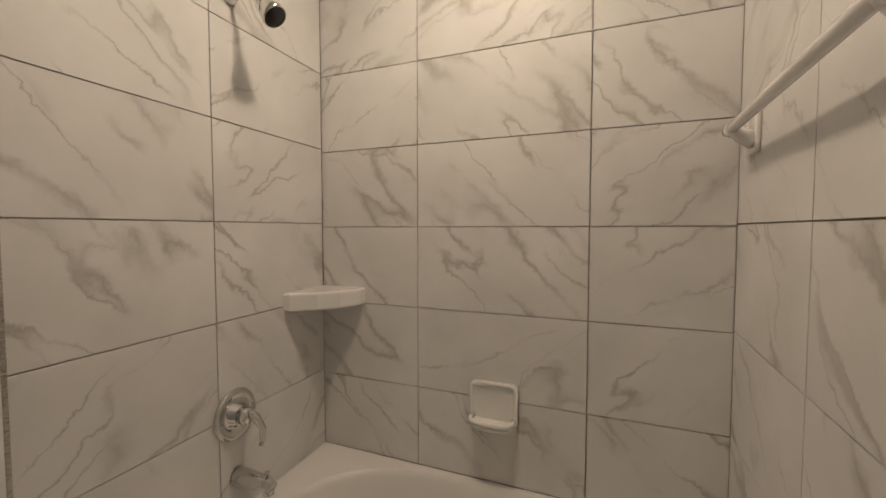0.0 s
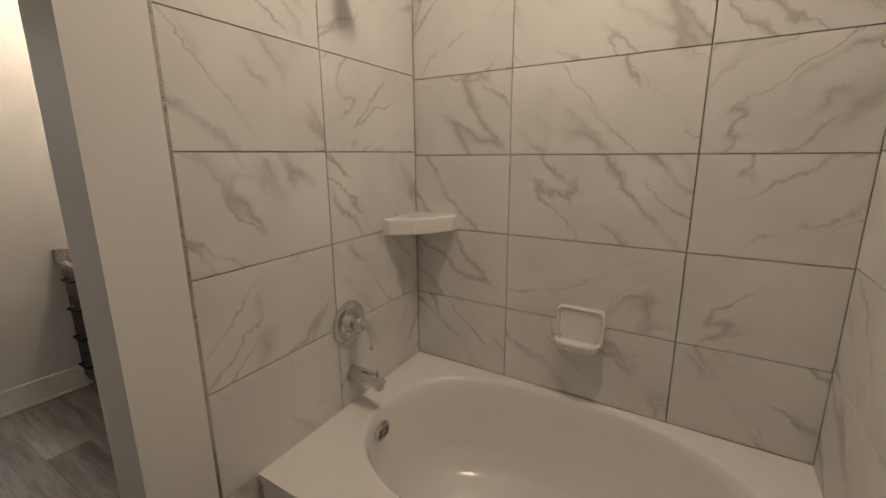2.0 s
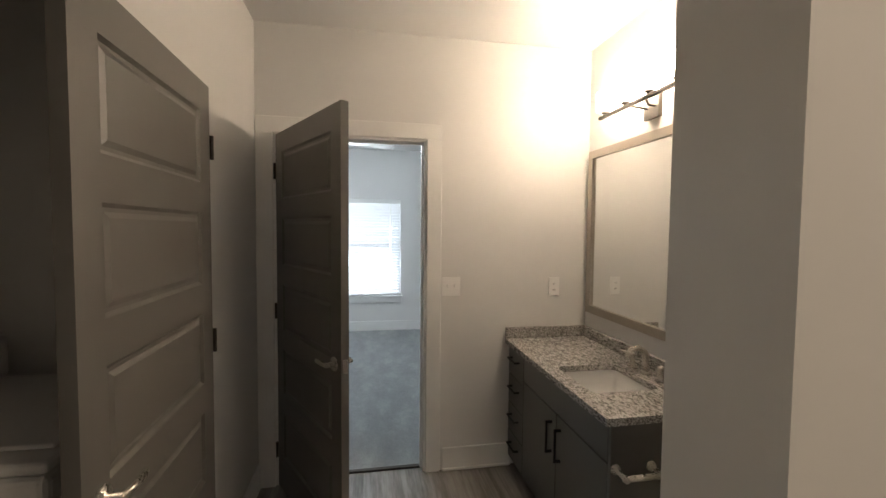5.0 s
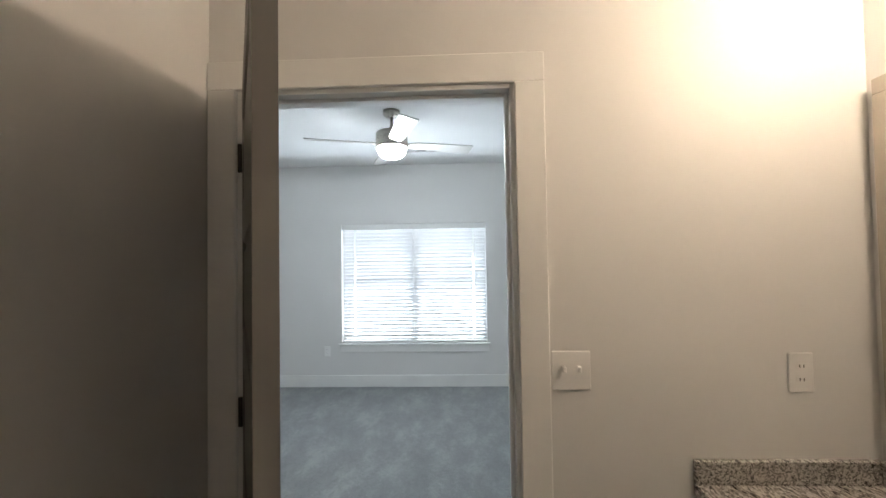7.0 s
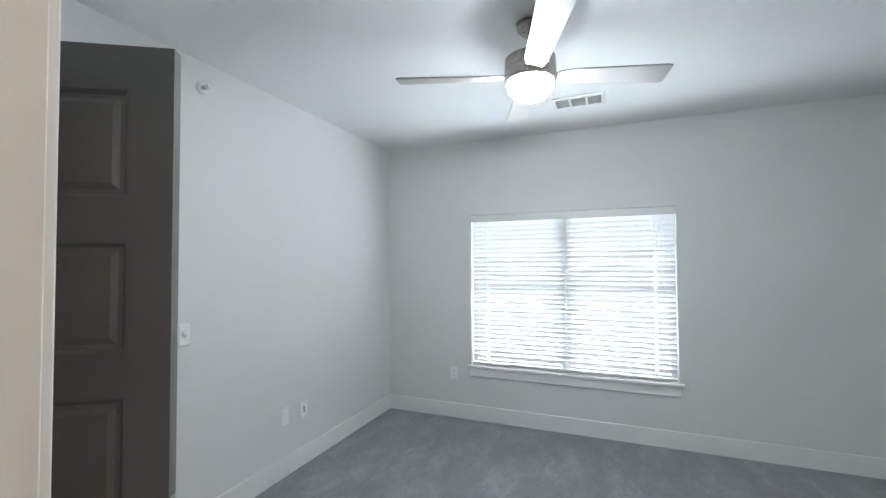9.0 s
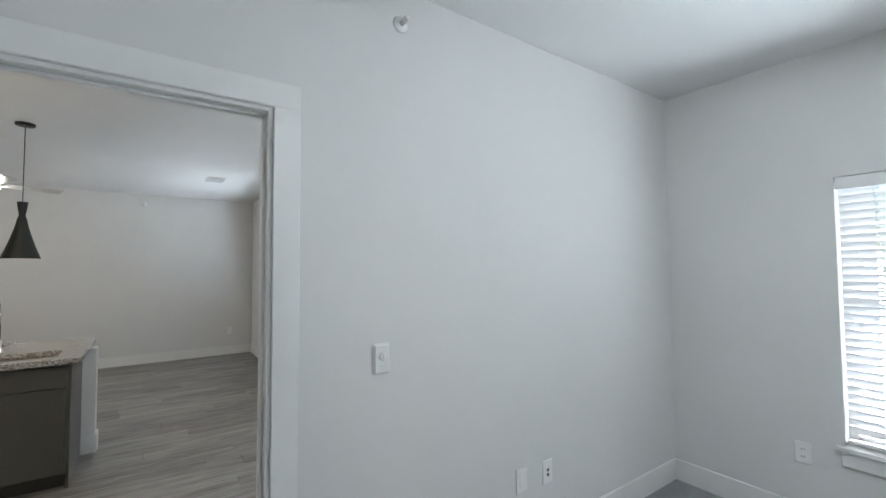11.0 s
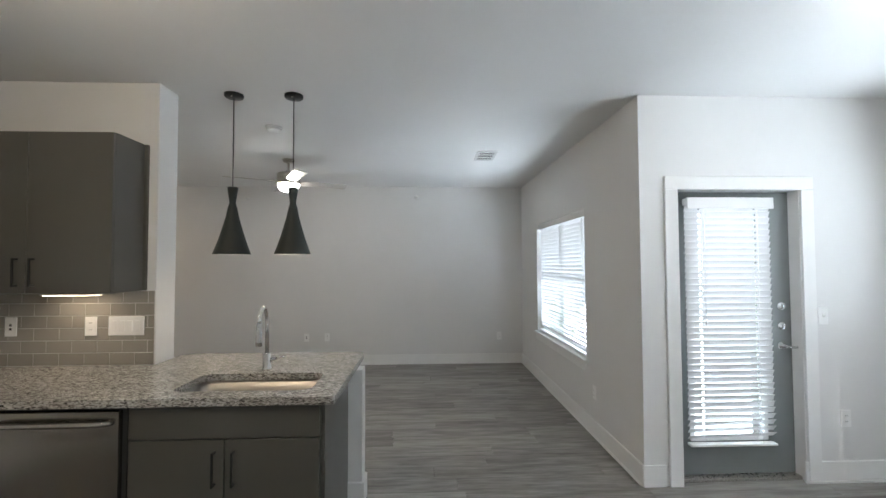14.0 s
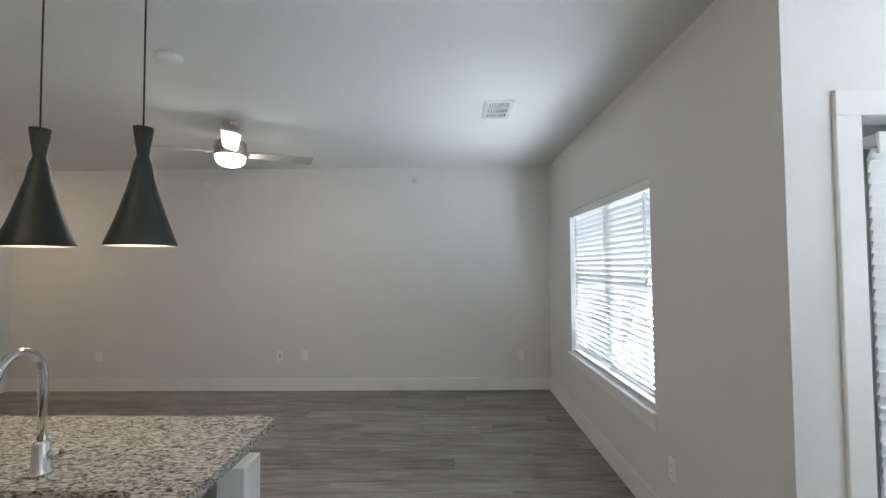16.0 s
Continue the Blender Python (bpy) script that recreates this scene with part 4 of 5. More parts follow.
def bowl(parent, x0, x1, y0, y1, depth, mat, r, name="bowl", taper=0.04, z=0.0):
    bm = bmesh.new()
    prev = None
    for ins, dz in ((-0.006, 0.0), (0.0, -0.002), (0.008, -depth * 0.5), (taper * 0.6, -depth * 0.9), (taper, -depth), (taper * 2.2, -depth - 0.004)):
        q = max(0.012, r + ins * 0.2)
        ring = [bm.verts.new((x, y, z + dz)) for x, y in rounded(x0 + ins, x1 - ins, y0 + ins, y1 - ins, q, 5)]
        if prev:
            for k in range(len(ring)):
                bm.faces.new((prev[k], prev[(k + 1) % len(ring)], ring[(k + 1) % len(ring)], ring[k])).smooth = True
        prev = ring
    bm.faces.new(prev)
    bmesh.ops.recalc_face_normals(bm, faces=bm.faces)
    return part(name, bm, mat, parent)


vs = thing("vanity_sink", "white rectangular undermount vanity sink", "sink", pose(-0.016, 0, 0.796))
bowl(vs, -0.240, 0.090, -0.940, -0.578, 0.13, CERAMIC, 0.035, taper=0.05)
part("drain", lathe([(0.0, 0), (0.022, 0), (0.022, 0.004), (0.0, 0.005)], 20, pose(-0.06, -0.76, -0.134)), CHROME, vs, "chrome drain")

vf = thing("vanity_faucet", "brushed nickel two-handle vanity faucet", "faucet", pose(0.134, -0.745, 0.827))
part("spout", T([(0, 0, 0), (0, 0, 0.06), (-0.008, 0, 0.105), (-0.04, 0, 0.130), (-0.085, 0, 0.118), (-0.105, 0, 0.085)], [0.019, 0.017, 0.016, 0.0145, 0.0135, 0.013], seg=16), NICKEL, vf)
part("spout_base", lathe([(0.028, 0), (0.027, 0.010), (0.019, 0.016)], 24), NICKEL, vf)
for y in (-0.105, 0.105):
    h = part("handle", lathe([(0.026, 0), (0.025, 0.010), (0.015, 0.018), (0.014, 0.055), (0.018, 0.062), (0.010, 0.070)], 20, pose(0, y, 0)), NICKEL, vf)
    part("lever", T([(0, y, 0.062), (-0.02, y + math.copysign(0.02, y), 0.070), (-0.035, y + math.copysign(0.05, y), 0.072)], [0.008, 0.007, 0.005], seg=10), NICKEL, h)

mir = thing("mirror", "large wall mirror in a flat brushed champagne frame", "mirror", pose(0.222, -0.575, 1.505))
hw, hh, fw = 0.535, 0.512, 0.048
part("glass", B(-0.010, -0.006, -hw + 0.02, hw - 0.02, -hh + 0.02, hh - 0.02), MIRROR, mir, "clear mirror glass")
FRAME = brushed("champagne_frame", (0.50, 0.46, 0.40), 0.33, (1, 14, 1))
for y0, y1, z0, z1 in ((-hw, hw, hh - fw, hh), (-hw, hw, -hh, -hh + fw), (-hw, -hw + fw, -hh + fw, hh - fw), (hw - fw, hw, -hh + fw, hh - fw)):
    part("frame_rail", B(-0.024, -0.001, y0, y1, z0, z1, bevel=0.002, seg=1), FRAME, mir)

vl = thing("vanity_light", "bronze four-lamp vanity light bar with lit glass shades", "wall light", pose(0.223, -0.63, 2.14))
part("wall_plate", B(-0.022, -0.001, -0.058, 0.058, -0.06, 0.06, bevel=0.003), BRONZE, vl)
for y in (-0.03, 0.03):
    part("arm", T([(-0.02, y, -0.005), (-0.06, y, 0.0), (-0.10, y * 2.2, 0.018)], 0.006, seg=10), BRONZE, vl)
part("bar", B(-0.114, -0.092, -0.335, 0.335, 0.010, 0.028, bevel=0.002, seg=1), BRONZE, vl)
for y in (-0.285, -0.095, 0.095, 0.285):
    s = part("shade", lathe([(0.0, 0.045), (0.036, 0.045), (0.043, 0.050), (0.046, 0.075), (0.046, 0.145), (0.044, 0.150), (0.042, 0.145), (0.040, 0.075), (0.0, 0.06)], 28, pose(-0.103, y, 0)), VLAMP, vl, "lit frosted glass shade")
    part("bulb", lathe([(0.0, 0.118), (0.022, 0.116), (0.033, 0.105), (0.033, 0.085), (0.0, 0.075)], 20, pose(-0.103, y, 0)), VBULB, s, "lit bulb")
    part("holder", lathe([(0.010, 0.028), (0.010, 0.036), (0.024, 0.038), (0.024, 0.044)], 20, pose(-0.103, y, 0)), BRONZE, s)
    for dy in (-0.048, 0.048):
        part("clip_screw", B(-0.107, -0.099, y + dy - 0.006, y + dy + 0.006, 0.052, 0.058), BRONZE, s)

tp = thing("paper_holder", "brushed nickel toilet paper holder on the vanity side", "paper holder", pose(-0.215, -1.148, 0.622))
for x in (-0.065, 0.085):
    part("post", lathe([(0.020, 0), (0.019, 0.008), (0.009, 0.014), (0.009, 0.060), (0.013, 0.064), (0.012, 0.078)], 18, pose(x, 0, 0, 90)), NICKEL, tp)
part("roller", T([(-0.062, -0.068, 0), (0.082, -0.068, 0)], 0.011, seg=14), NICKEL, tp)

# ---- laundry ----
ws = thing("washing_machine", "white top-loading washing machine in the laundry closet", "washing machine", pose(-2.27, -1.10, 0))
part("cabinet", B(-0.33, 0.33, -0.34, 0.34, 0.02, 0.93, bevel=0.02, seg=3), APPLIANCE, ws)
part("top", B(-0.335, 0.335, -0.345, 0.345, 0.935, 0.965, bevel=0.012, seg=3), APPLIANCE, ws)
part("lid", B(-0.20, 0.31, -0.28, 0.28, 0.967, 0.98, bevel=0.006), APPLIANCE, ws)
part("console", B(-0.335, -0.22, -0.34, 0.34, 0.967, 1.12, bevel=0.02, seg=3), APPLIANCE, ws)
for y in (-0.3, 0.3):
    for x in (-0.28, 0.28):
        part("foot", lathe([(0.022, 0), (0.022, 0.02)], 10, pose(x, y, 0)), RUBBER, ws)

# ---- wall plates ----


def plate(name, m, label, w, h, kind="outlet", n=1, group="", cat="outlet"):
    """A wall plate in the x-z plane, front at -y."""
    o = thing(name, label, cat, m, group)
    part("cover", B(-w / 2, w / 2, -0.007, -0.0005, -h / 2, h / 2, bevel=0.003, seg=2), PLASTIC, o)
    for k in range(n):
        x = (k - (n - 1) / 2) * 0.046
        if kind == "outlet":
            for z in (-0.020, 0.020):
                r = part("receptacle", prism(rounded(-0.016, 0.016, -0.013, 0.013, 0.010, 4), 0, 0.0015), PLASTIC, o, m=pose(x, -0.007, z, 90))
                for dx in (-0.006, 0.006):
                    part("slot", B(dx - 0.0012, dx + 0.0012, -0.005, 0.004, 0.0014, 0.0022), SLOT, r)
        elif kind == "data":
            for z in (-0.014, 0.010):
                part("jack", B(x - 0.007, x + 0.007, -0.0085, -0.0068, z - 0.007, z + 0.007), SLOT, o, "dark jack opening")
        elif kind == "toggle":
            part("toggle", B(x - 0.005, x + 0.005, -0.022, -0.006, -0.004, 0.014, bevel=0.002, seg=1), PLASTIC, o)
            part("toggle_frame", B(x - 0.008, x + 0.008, -0.0082, -0.0068, -0.014, 0.014), PLASTIC, o)
        elif kind == "dial":
            part("raised_cover", B(x - 0.031, x + 0.031, -0.016, -0.006, -0.055, 0.055, bevel=0.003), PLASTIC, o)
            k = part("dial", lathe([(0.016, 0.016), (0.016, 0.024), (0.014, 0.028), (0.0, 0.028)], 28, pose(x, 0, 0.010, 90)), PLASTIC, o, "round fan speed dial")
            part("pointer", B(x - 0.003, x + 0.003, -0.033, -0.0275, -0.004, 0.024, bevel=0.001, seg=1), PLASTIC, k)
            part("slide_switch", B(x - 0.006, x + 0.006, -0.019, -0.0155, -0.028, -0.022, bevel=0.001, seg=1), PLASTIC, o)
        elif kind == "rocker":
            part("rocker", B(x - 0.016, x + 0.016, -0.010, -0.006, -0.033, 0.033, bevel=0.002, seg=1), PLASTIC, o)
    return o


plate("light_switch", pose(-0.686, -0.001, 1.163), "white double toggle switch plate beside the bathroom door", 0.118, 0.118, "toggle", 2, cat="switch")
plate("outlet", pose(-0.006, -0.001, 1.153), "white duplex outlet above the vanity", 0.072, 0.118)
W = 90  # faces +x
plate("light_switch", pose(-3.342, 1.465, 1.122, 0, 0, W), "white fan control with a round dial beside the bedroom doorway", 0.072, 0.120, "dial", cat="switch")
plate("outlet", pose(-3.342, 2.235, 0.425, 0, 0, W), "white blank plate low on the bedroom wall", 0.072, 0.118, "rocker")
plate("outlet", pose(-3.342, 2.425, 0.415, 0, 0, W), "white data plate low on the bedroom wall", 0.072, 0.118, "data")
plate("outlet", pose(-2.628, 3.734, 0.43), "white outlet under the bedroom window", 0.072, 0.118)
plate("light_switch", pose(-6.429, 3.52, 1.135, 0, 0, W), "white switch plate beside the balcony door", 0.072, 0.118, "toggle", cat="switch")
plate("outlet", pose(-6.429, 3.66, 0.43, 0, 0, W), "white outlet beside the balcony door", 0.072, 0.118)
for y, k in ((-1.0, "data"), (-0.70, "outlet"), (-3.2, "outlet"), (1.88, "outlet")):
    plate("outlet", pose(-9.989, y, 0.41, 0, 0, W), "white wall plate on the far living room wall", 0.072, 0.118, k, group="living room outlets")
plate("outlet", pose(-7.25, 2.239, 0.38), "white outlet under the living room window", 0.072, 0.118)


def sprinkler(m, label, ceiling=False):
    o = thing("fire_sprinkler", label, "sprinkler", m)
    part("escutcheon", lathe([(0.012, 0), (0.036, 0), (0.034, 0.006), (0.014, 0.010)], 28), WHITE_ENAMEL, o)
    part("body", lathe([(0.010, 0.006), (0.010, 0.030), (0.014, 0.032), (0.005, 0.040)], 14), WHITE_ENAMEL, o)
    for s in (-1, 1):
        part("frame_arm", T([(s * 0.010, 0, 0.028), (s * 0.014, 0, 0.042), (s * 0.004, 0, 0.056)], 0.0025, seg=6), WHITE_ENAMEL, o)
    part("deflector", lathe([(0.004, 0.054), (0.014, 0.056), (0.014, 0.058), (0.003, 0.060)], 16), WHITE_ENAMEL, o)
    return o


sprinkler(pose(-3.342, 1.56, 2.515, 0, 90, 0), "white sidewall fire sprinkler high on the bedroom wall")
sprinkler(pose(-9.989, 0.636, 2.515, 0, 90, 0), "white sidewall fire sprinkler high on the living room wall")
sprinkler(pose(-9.989, -1.9, 2.50, 0, 90, 0), "white sidewall fire sprinkler high on the living room wall")
sprinkler(pose(-5.30, -0.56, H, 180, 0, 0), "white pendent fire sprinkler on the kitchen ceiling")


def ceiling_fan(m, turn, label, bowl_glow):
    """Canopy, rod, drum motor, bowl light and four flat blades; the origin is on the ceiling."""
    o = thing("ceiling_fan", label, "ceiling fan", m)
    part("canopy", lathe([(0.066, 0), (0.064, -0.030), (0.045, -0.045), (0.014, -0.050)], 32), NICKEL, o)
    part("downrod", T([(0, 0, -0.045), (0, 0, -0.15)], 0.012, seg=14), NICKEL, o)
    part("motor", lathe([(0.02, -0.130), (0.05, -0.150), (0.11, -0.166), (0.122, -0.176), (0.124, -0.232), (0.120, -0.236), (0.124, -0.240), (0.124, -0.282), (0.112, -0.288)], 48), NICKEL, o)
    part("light_bowl", lathe([(0.0, -0.284), (0.112, -0.286), (0.112, -0.305), (0.102, -0.335), (0.078, -0.358), (0.04, -0.370), (0.0, -0.373)], 40), bowl_glow, o, "lit frosted glass bowl")
    for k in range(4):
        rm = pose(0, 0, -0.262, 0, 0, turn + 90 * k) @ pose(0, 0, 0, -12, 0, 0)
        b = part("blade", prism([(0.13, -0.038), (0.20, -0.055), (0.63, -0.070), (0.65, -0.062), (0.65, 0.058), (0.635, 0.066), (0.20, 0.050), (0.13, 0.038)], -0.004, 0.004, bevel=0.0015), BLADE, o, "silver-grey blade", m=rm)
        part("bracket", B(0.08, 0.20, -0.022, 0.022, 0.004, 0.009, bevel=0.002, seg=1), NICKEL, b)
    return o


ceiling_fan(pose(-1.53, 1.91, H), 19, "brushed nickel ceiling fan with four silver blades and a lit bowl", FLAMP)
ceiling_fan(pose(-8.33, -0.755, H + 0.01), 28, "brushed nickel ceiling fan with four silver blades and a lit bowl", FLAMP2)


def vent(m, w, dd, label):
    o = thing("ceiling_vent", label, "vent", m)
    part("frame", slab_with_hole(rounded(-w / 2, w / 2, -dd / 2, dd / 2, 0.004, 2), rounded(-w / 2 + 0.025, w / 2 - 0.025, -dd / 2 + 0.025, dd / 2 - 0.025, 0.002, 2), -0.012, -0.001), WHITE_ENAMEL, o)
    part("backing", B(-w / 2 + 0.02, w / 2 - 0.02, -dd / 2 + 0.02, dd / 2 - 0.02, -0.003, -0.001), SLOT, o)
    for s in (-1, 1):
        part("divider", B(s * w * 0.155 - 0.008, s * w * 0.155 + 0.008, -dd / 2 + 0.02, dd / 2 - 0.02, -0.013, -0.004), WHITE_ENAMEL, o)
    n = 9
    for k in range(n):
        y = -dd / 2 + 0.03 + (dd - 0.06) * k / (n - 1)
        part("slat", B(-w / 2 + 0.02, w / 2 - 0.02, -0.009, 0.009, -0.0008, 0.0008), WHITE_ENAMEL, o, m=pose(0, y, -0.008, 38, 0, 0))
    return o


vent(pose(-8.09, 1.415, H), 0.36, 0.21, "white louvred ceiling vent in the living room")
vent(pose(-1.39, 3.03, H), 0.36, 0.21, "white louvred ceiling vent in the bedroom")
sm = thing("smoke_alarm", "round white smoke alarm on the ceiling", "smoke alarm", pose(-7.21, -0.52, H, 180, 0, 0))
part("base", lathe([(0.07, 0), (0.07, 0.008), (0.066, 0.010)], 36), PLASTIC, sm)
part("cover", lathe([(0.062, 0.010), (0.058, 0.026), (0.040, 0.033), (0.0, 0.034)], 36), PLASTIC, sm)
fl = thing("ceiling_light", "round flush ceiling light in the dining nook, lit", "ceiling light", pose(-5.06, 2.75, H))
part("base", lathe([(0.15, 0), (0.15, -0.018), (0.14, -0.022)], 40), WHITE_ENAMEL, fl)
part("lens", lathe([(0.138, -0.022), (0.13, -0.05), (0.09, -0.075), (0.0, -0.085)], 40), NLAMP, fl, "glowing lens")

# ---- kitchen ----
FX = -5.668


def base_cabinet(label, y0, y1, doors, drawer_h, pulls=True, sink=False):
    """A base cabinet facing +x with its front at x=0."""
    o = thing("base_cabinet", label, "cabinet", pose(FX, y0, 0), group="kitchen base cabinets")
    w = y1 - y0
    if sink:
        for a in (B(-0.60, -0.019, 0, 0.018, 0.10, 0.838), B(-0.60, -0.019, w - 0.018, w, 0.10, 0.838), B(-0.60, -0.019, 0.018, w - 0.018, 0.10, 0.118)):
            part("side_panel", a, CAB, o)
    else:
        part("body", B(-0.60, -0.020, 0, w, 0.10, 0.838), CABIN, o)
    if sink:
        part("face_frame", B(-0.036, -0.020, 0.018, w - 0.018, 0.118, 0.838), CABIN, o)
    part("toe_kick", B(-0.58, -0.075, 0.002, w - 0.002, 0, 0.10), CABIN, o)
    zt = 0.838
    if drawer_h:
        dr = part("drawer_front", B(-0.019, 0, 0.003, w - 0.003, zt - drawer_h, zt - 0.010, bevel=0.0015, seg=1), CAB, o)
        if pulls:
            bar_pull(dr, pose(0, w / 2, zt - drawer_h / 2 - 0.01, 90, 0, 180), 0.16)
        zt -= drawer_h + 0.008
    dw = w / doors
    for k in range(doors):
        dd = part("door", B(-0.019, 0, k * dw + 0.003, (k + 1) * dw - 0.003, 0.105, zt, bevel=0.0015, seg=1), CAB, o)
        hy = (k + 1) * dw - 0.045 if (k == 0) else k * dw + 0.045
        bar_pull(dd, pose(0, hy, zt - 0.13, 0, 0, 180), 0.16)
    return o


base_cabinet("grey-brown sink base cabinet with two doors and black pulls", -0.632, 0.262, 2, 0.155, False, True)
base_cabinet("narrow grey-brown base cabinet with a drawer", -1.60, -1.252, 1, 0.155)
endp = single("end_panel", B(-6.30, FX - 0.02, 0.263, 0.281, 0, 0.838, bevel=0.001, seg=1), CAB, "grey-brown panel closing the cabinet run", "panel")
dwm = thing("dishwasher", "stainless steel dishwasher with a curved bar handle", "dishwasher", pose(FX, -0.942, 0))
part("tub", B(-0.57, -0.02, -0.295, 0.295, 0.10, 0.832), SLOT, dwm)
part("door", B(-0.018, 0.016, -0.292, 0.278, 0.105, 0.822, bevel=0.006, seg=3), STAINLESS, dwm)
part("toe_panel", B(-0.10, -0.06, -0.29, 0.29, 0.01, 0.10), BLACK, dwm)
part("handle", T([(0.010, -0.262, 0.772), (0.032, -0.252, 0.772), (0.045, -0.22, 0.772), (0.050, -0.007, 0.772), (0.045, 0.208, 0.772), (0.032, 0.24, 0.772), (0.010, 0.25, 0.772)], 0.013, seg=12), STAINLESS, dwm, "bar handle")

pil = thing("pilaster", "white painted square post at the end of the peninsula", "post", pose(-6.36, 0.325, 0))
part("shaft", B(-0.058, 0.058, -0.062, 0.045, 0.145, 0.838, bevel=0.003, seg=1), TRIM, pil)
part("base", B(-0.072, 0.072, -0.062, 0.059, 0, 0.145, bevel=0.004, seg=1), TRIM, pil, "baseboard wrap")
ctop = thing("countertop", "speckled grey granite peninsula counter with a rounded corner", "countertop", pose(0, 0, 0.842))
outer = [(-5.640, -2.268), (-5.640, 0.335 - 0.012), (-5.6435, 0.335 - 0.0035), (-5.652, 0.335)] + [(-6.60 + 0.06 * math.cos(a), 0.275 + 0.06 * math.sin(a)) for a in [math.pi / 2 + math.pi / 2 * k / 8 for k in range(9)]] + [(-6.66, -0.86), (-6.62, -0.922), (-6.335, -0.924), (-6.335, -2.268)]
hole = rounded(-6.085, -5.750, -0.495, 0.190, [0.06, 0.06, 0.06, 0.06], 6)
part("slab", slab_with_hole(outer, hole, 0, 0.038), GRANITE, ctop)
ks = thing("kitchen_sink", "brushed stainless undermount kitchen sink", "sink", pose(0, 0, 0.842))
bowl(ks, -6.095, -5.740, -0.505, 0.200, 0.19, SINKSTEEL, 0.06, taper=0.03)
part("drain", lathe([(0.0, 0), (0.045, 0), (0.045, 0.004), (0.0, 0.006)], 28, pose(-5.95, -0.16, -0.194)), STAINLESS, ks, "steel drain")
kf = thing("kitchen_faucet", "chrome gooseneck pull-down kitchen faucet", "faucet", pose(-6.175, -0.178, 0.881, 0, 0, 12))
part("base", lathe([(0.030, 0), (0.029, 0.008), (0.024, 0.014), (0.022, 0.09), (0.018, 0.10)], 28), CHROME, kf)
arc = [(0, 0, 0.09), (0, 0, 0.26)] + [(0.075 - 0.075 * math.cos(a), -0.02 * a / 3, 0.29 + 0.085 * math.sin(a)) for a in [math.pi * k / 12 for k in range(13)]]
part("neck", T(arc, 0.012, seg=14), CHROME, kf)
part("spray_head", T([(0.150, -0.021, 0.29), (0.151, -0.021, 0.25), (0.153, -0.021, 0.19), (0.153, -0.021, 0.165)], [0.014, 0.0165, 0.019, 0.017], seg=16), CHROME, kf)
h = part("handle", T([(0, 0.015, 0.055), (0, 0.05, 0.058)], 0.014, seg=14), CHROME, kf)
part("lever", T([(0, 0.045, 0.058), (0.0, 0.10, 0.072)], [0.007, 0.005], seg=10), CHROME, h)

uc = thing("wall_cabinet", "grey-brown two-door wall cabinet with black pulls", "cabinet", pose(-6.338, -1.99, 1.345))
part("body", B(0, 0.262, 0.0, 0.985, 0, 0.92), CAB, uc)
part("light_rail", B(0.24, 0.283, 0, 0.985, -0.003, 0.0), CAB, uc)
for y0, y1, hy in ((0.002, 0.518, 0.475), (0.522, 0.985, 0.565)):
    dd = part("door", B(0.264, 0.283, y0, y1, 0.002, 0.918, bevel=0.0015, seg=1), CAB, uc)
    bar_pull(dd, pose(0.283, hy, 0.12, 0, 0, 180), 0.16)
part("scribe", B(0, 0.018, 0.985, 1.005, 0, 0.92), CAB, uc)
uc2 = thing("wall_cabinet", "grey-brown wall cabinet in the kitchen corner", "cabinet", pose(-6.338, -2.268, 1.345))
part("body", B(0.0, 0.9, 0, 0.275, 0, 0.92, bevel=0.001, seg=1), CAB, uc2)
ul = thing("undercabinet_light", "slim lit lamp strip under the wall cabinet", "light", pose(-6.20, -1.33, 1.341))
part("housing", B(-0.03, 0.03, -0.16, 0.16, -0.014, 0.0, bevel=0.002, seg=1), WHITE_ENAMEL, ul)
part("lens", B(-0.024, 0.024, -0.15, 0.15, -0.017, -0.0145), ULAMP, ul, "glowing lens")
lamp("undercabinet_bulb", "AREA", pose(-6.20, -1.33, 1.320), 0.45, WARM, size=(0.04, 0.3))
for y, n, kk, lab in ((-1.098, 4, "rocker", "wide white four-gang switch plate on the tile backsplash"), (-1.312, 1, "outlet", "white outlet on the tile backsplash"), (-1.79, 1, "data", "white data plate on the tile backsplash"), (-2.09, 1, "rocker", "white switch plate on the tile backsplash")):
    plate("outlet" if n == 1 else "light_switch", pose(-6.329, y, 1.125, 0, 0, W), lab, 0.072 + (n - 1) * 0.048, 0.118, kk, n)


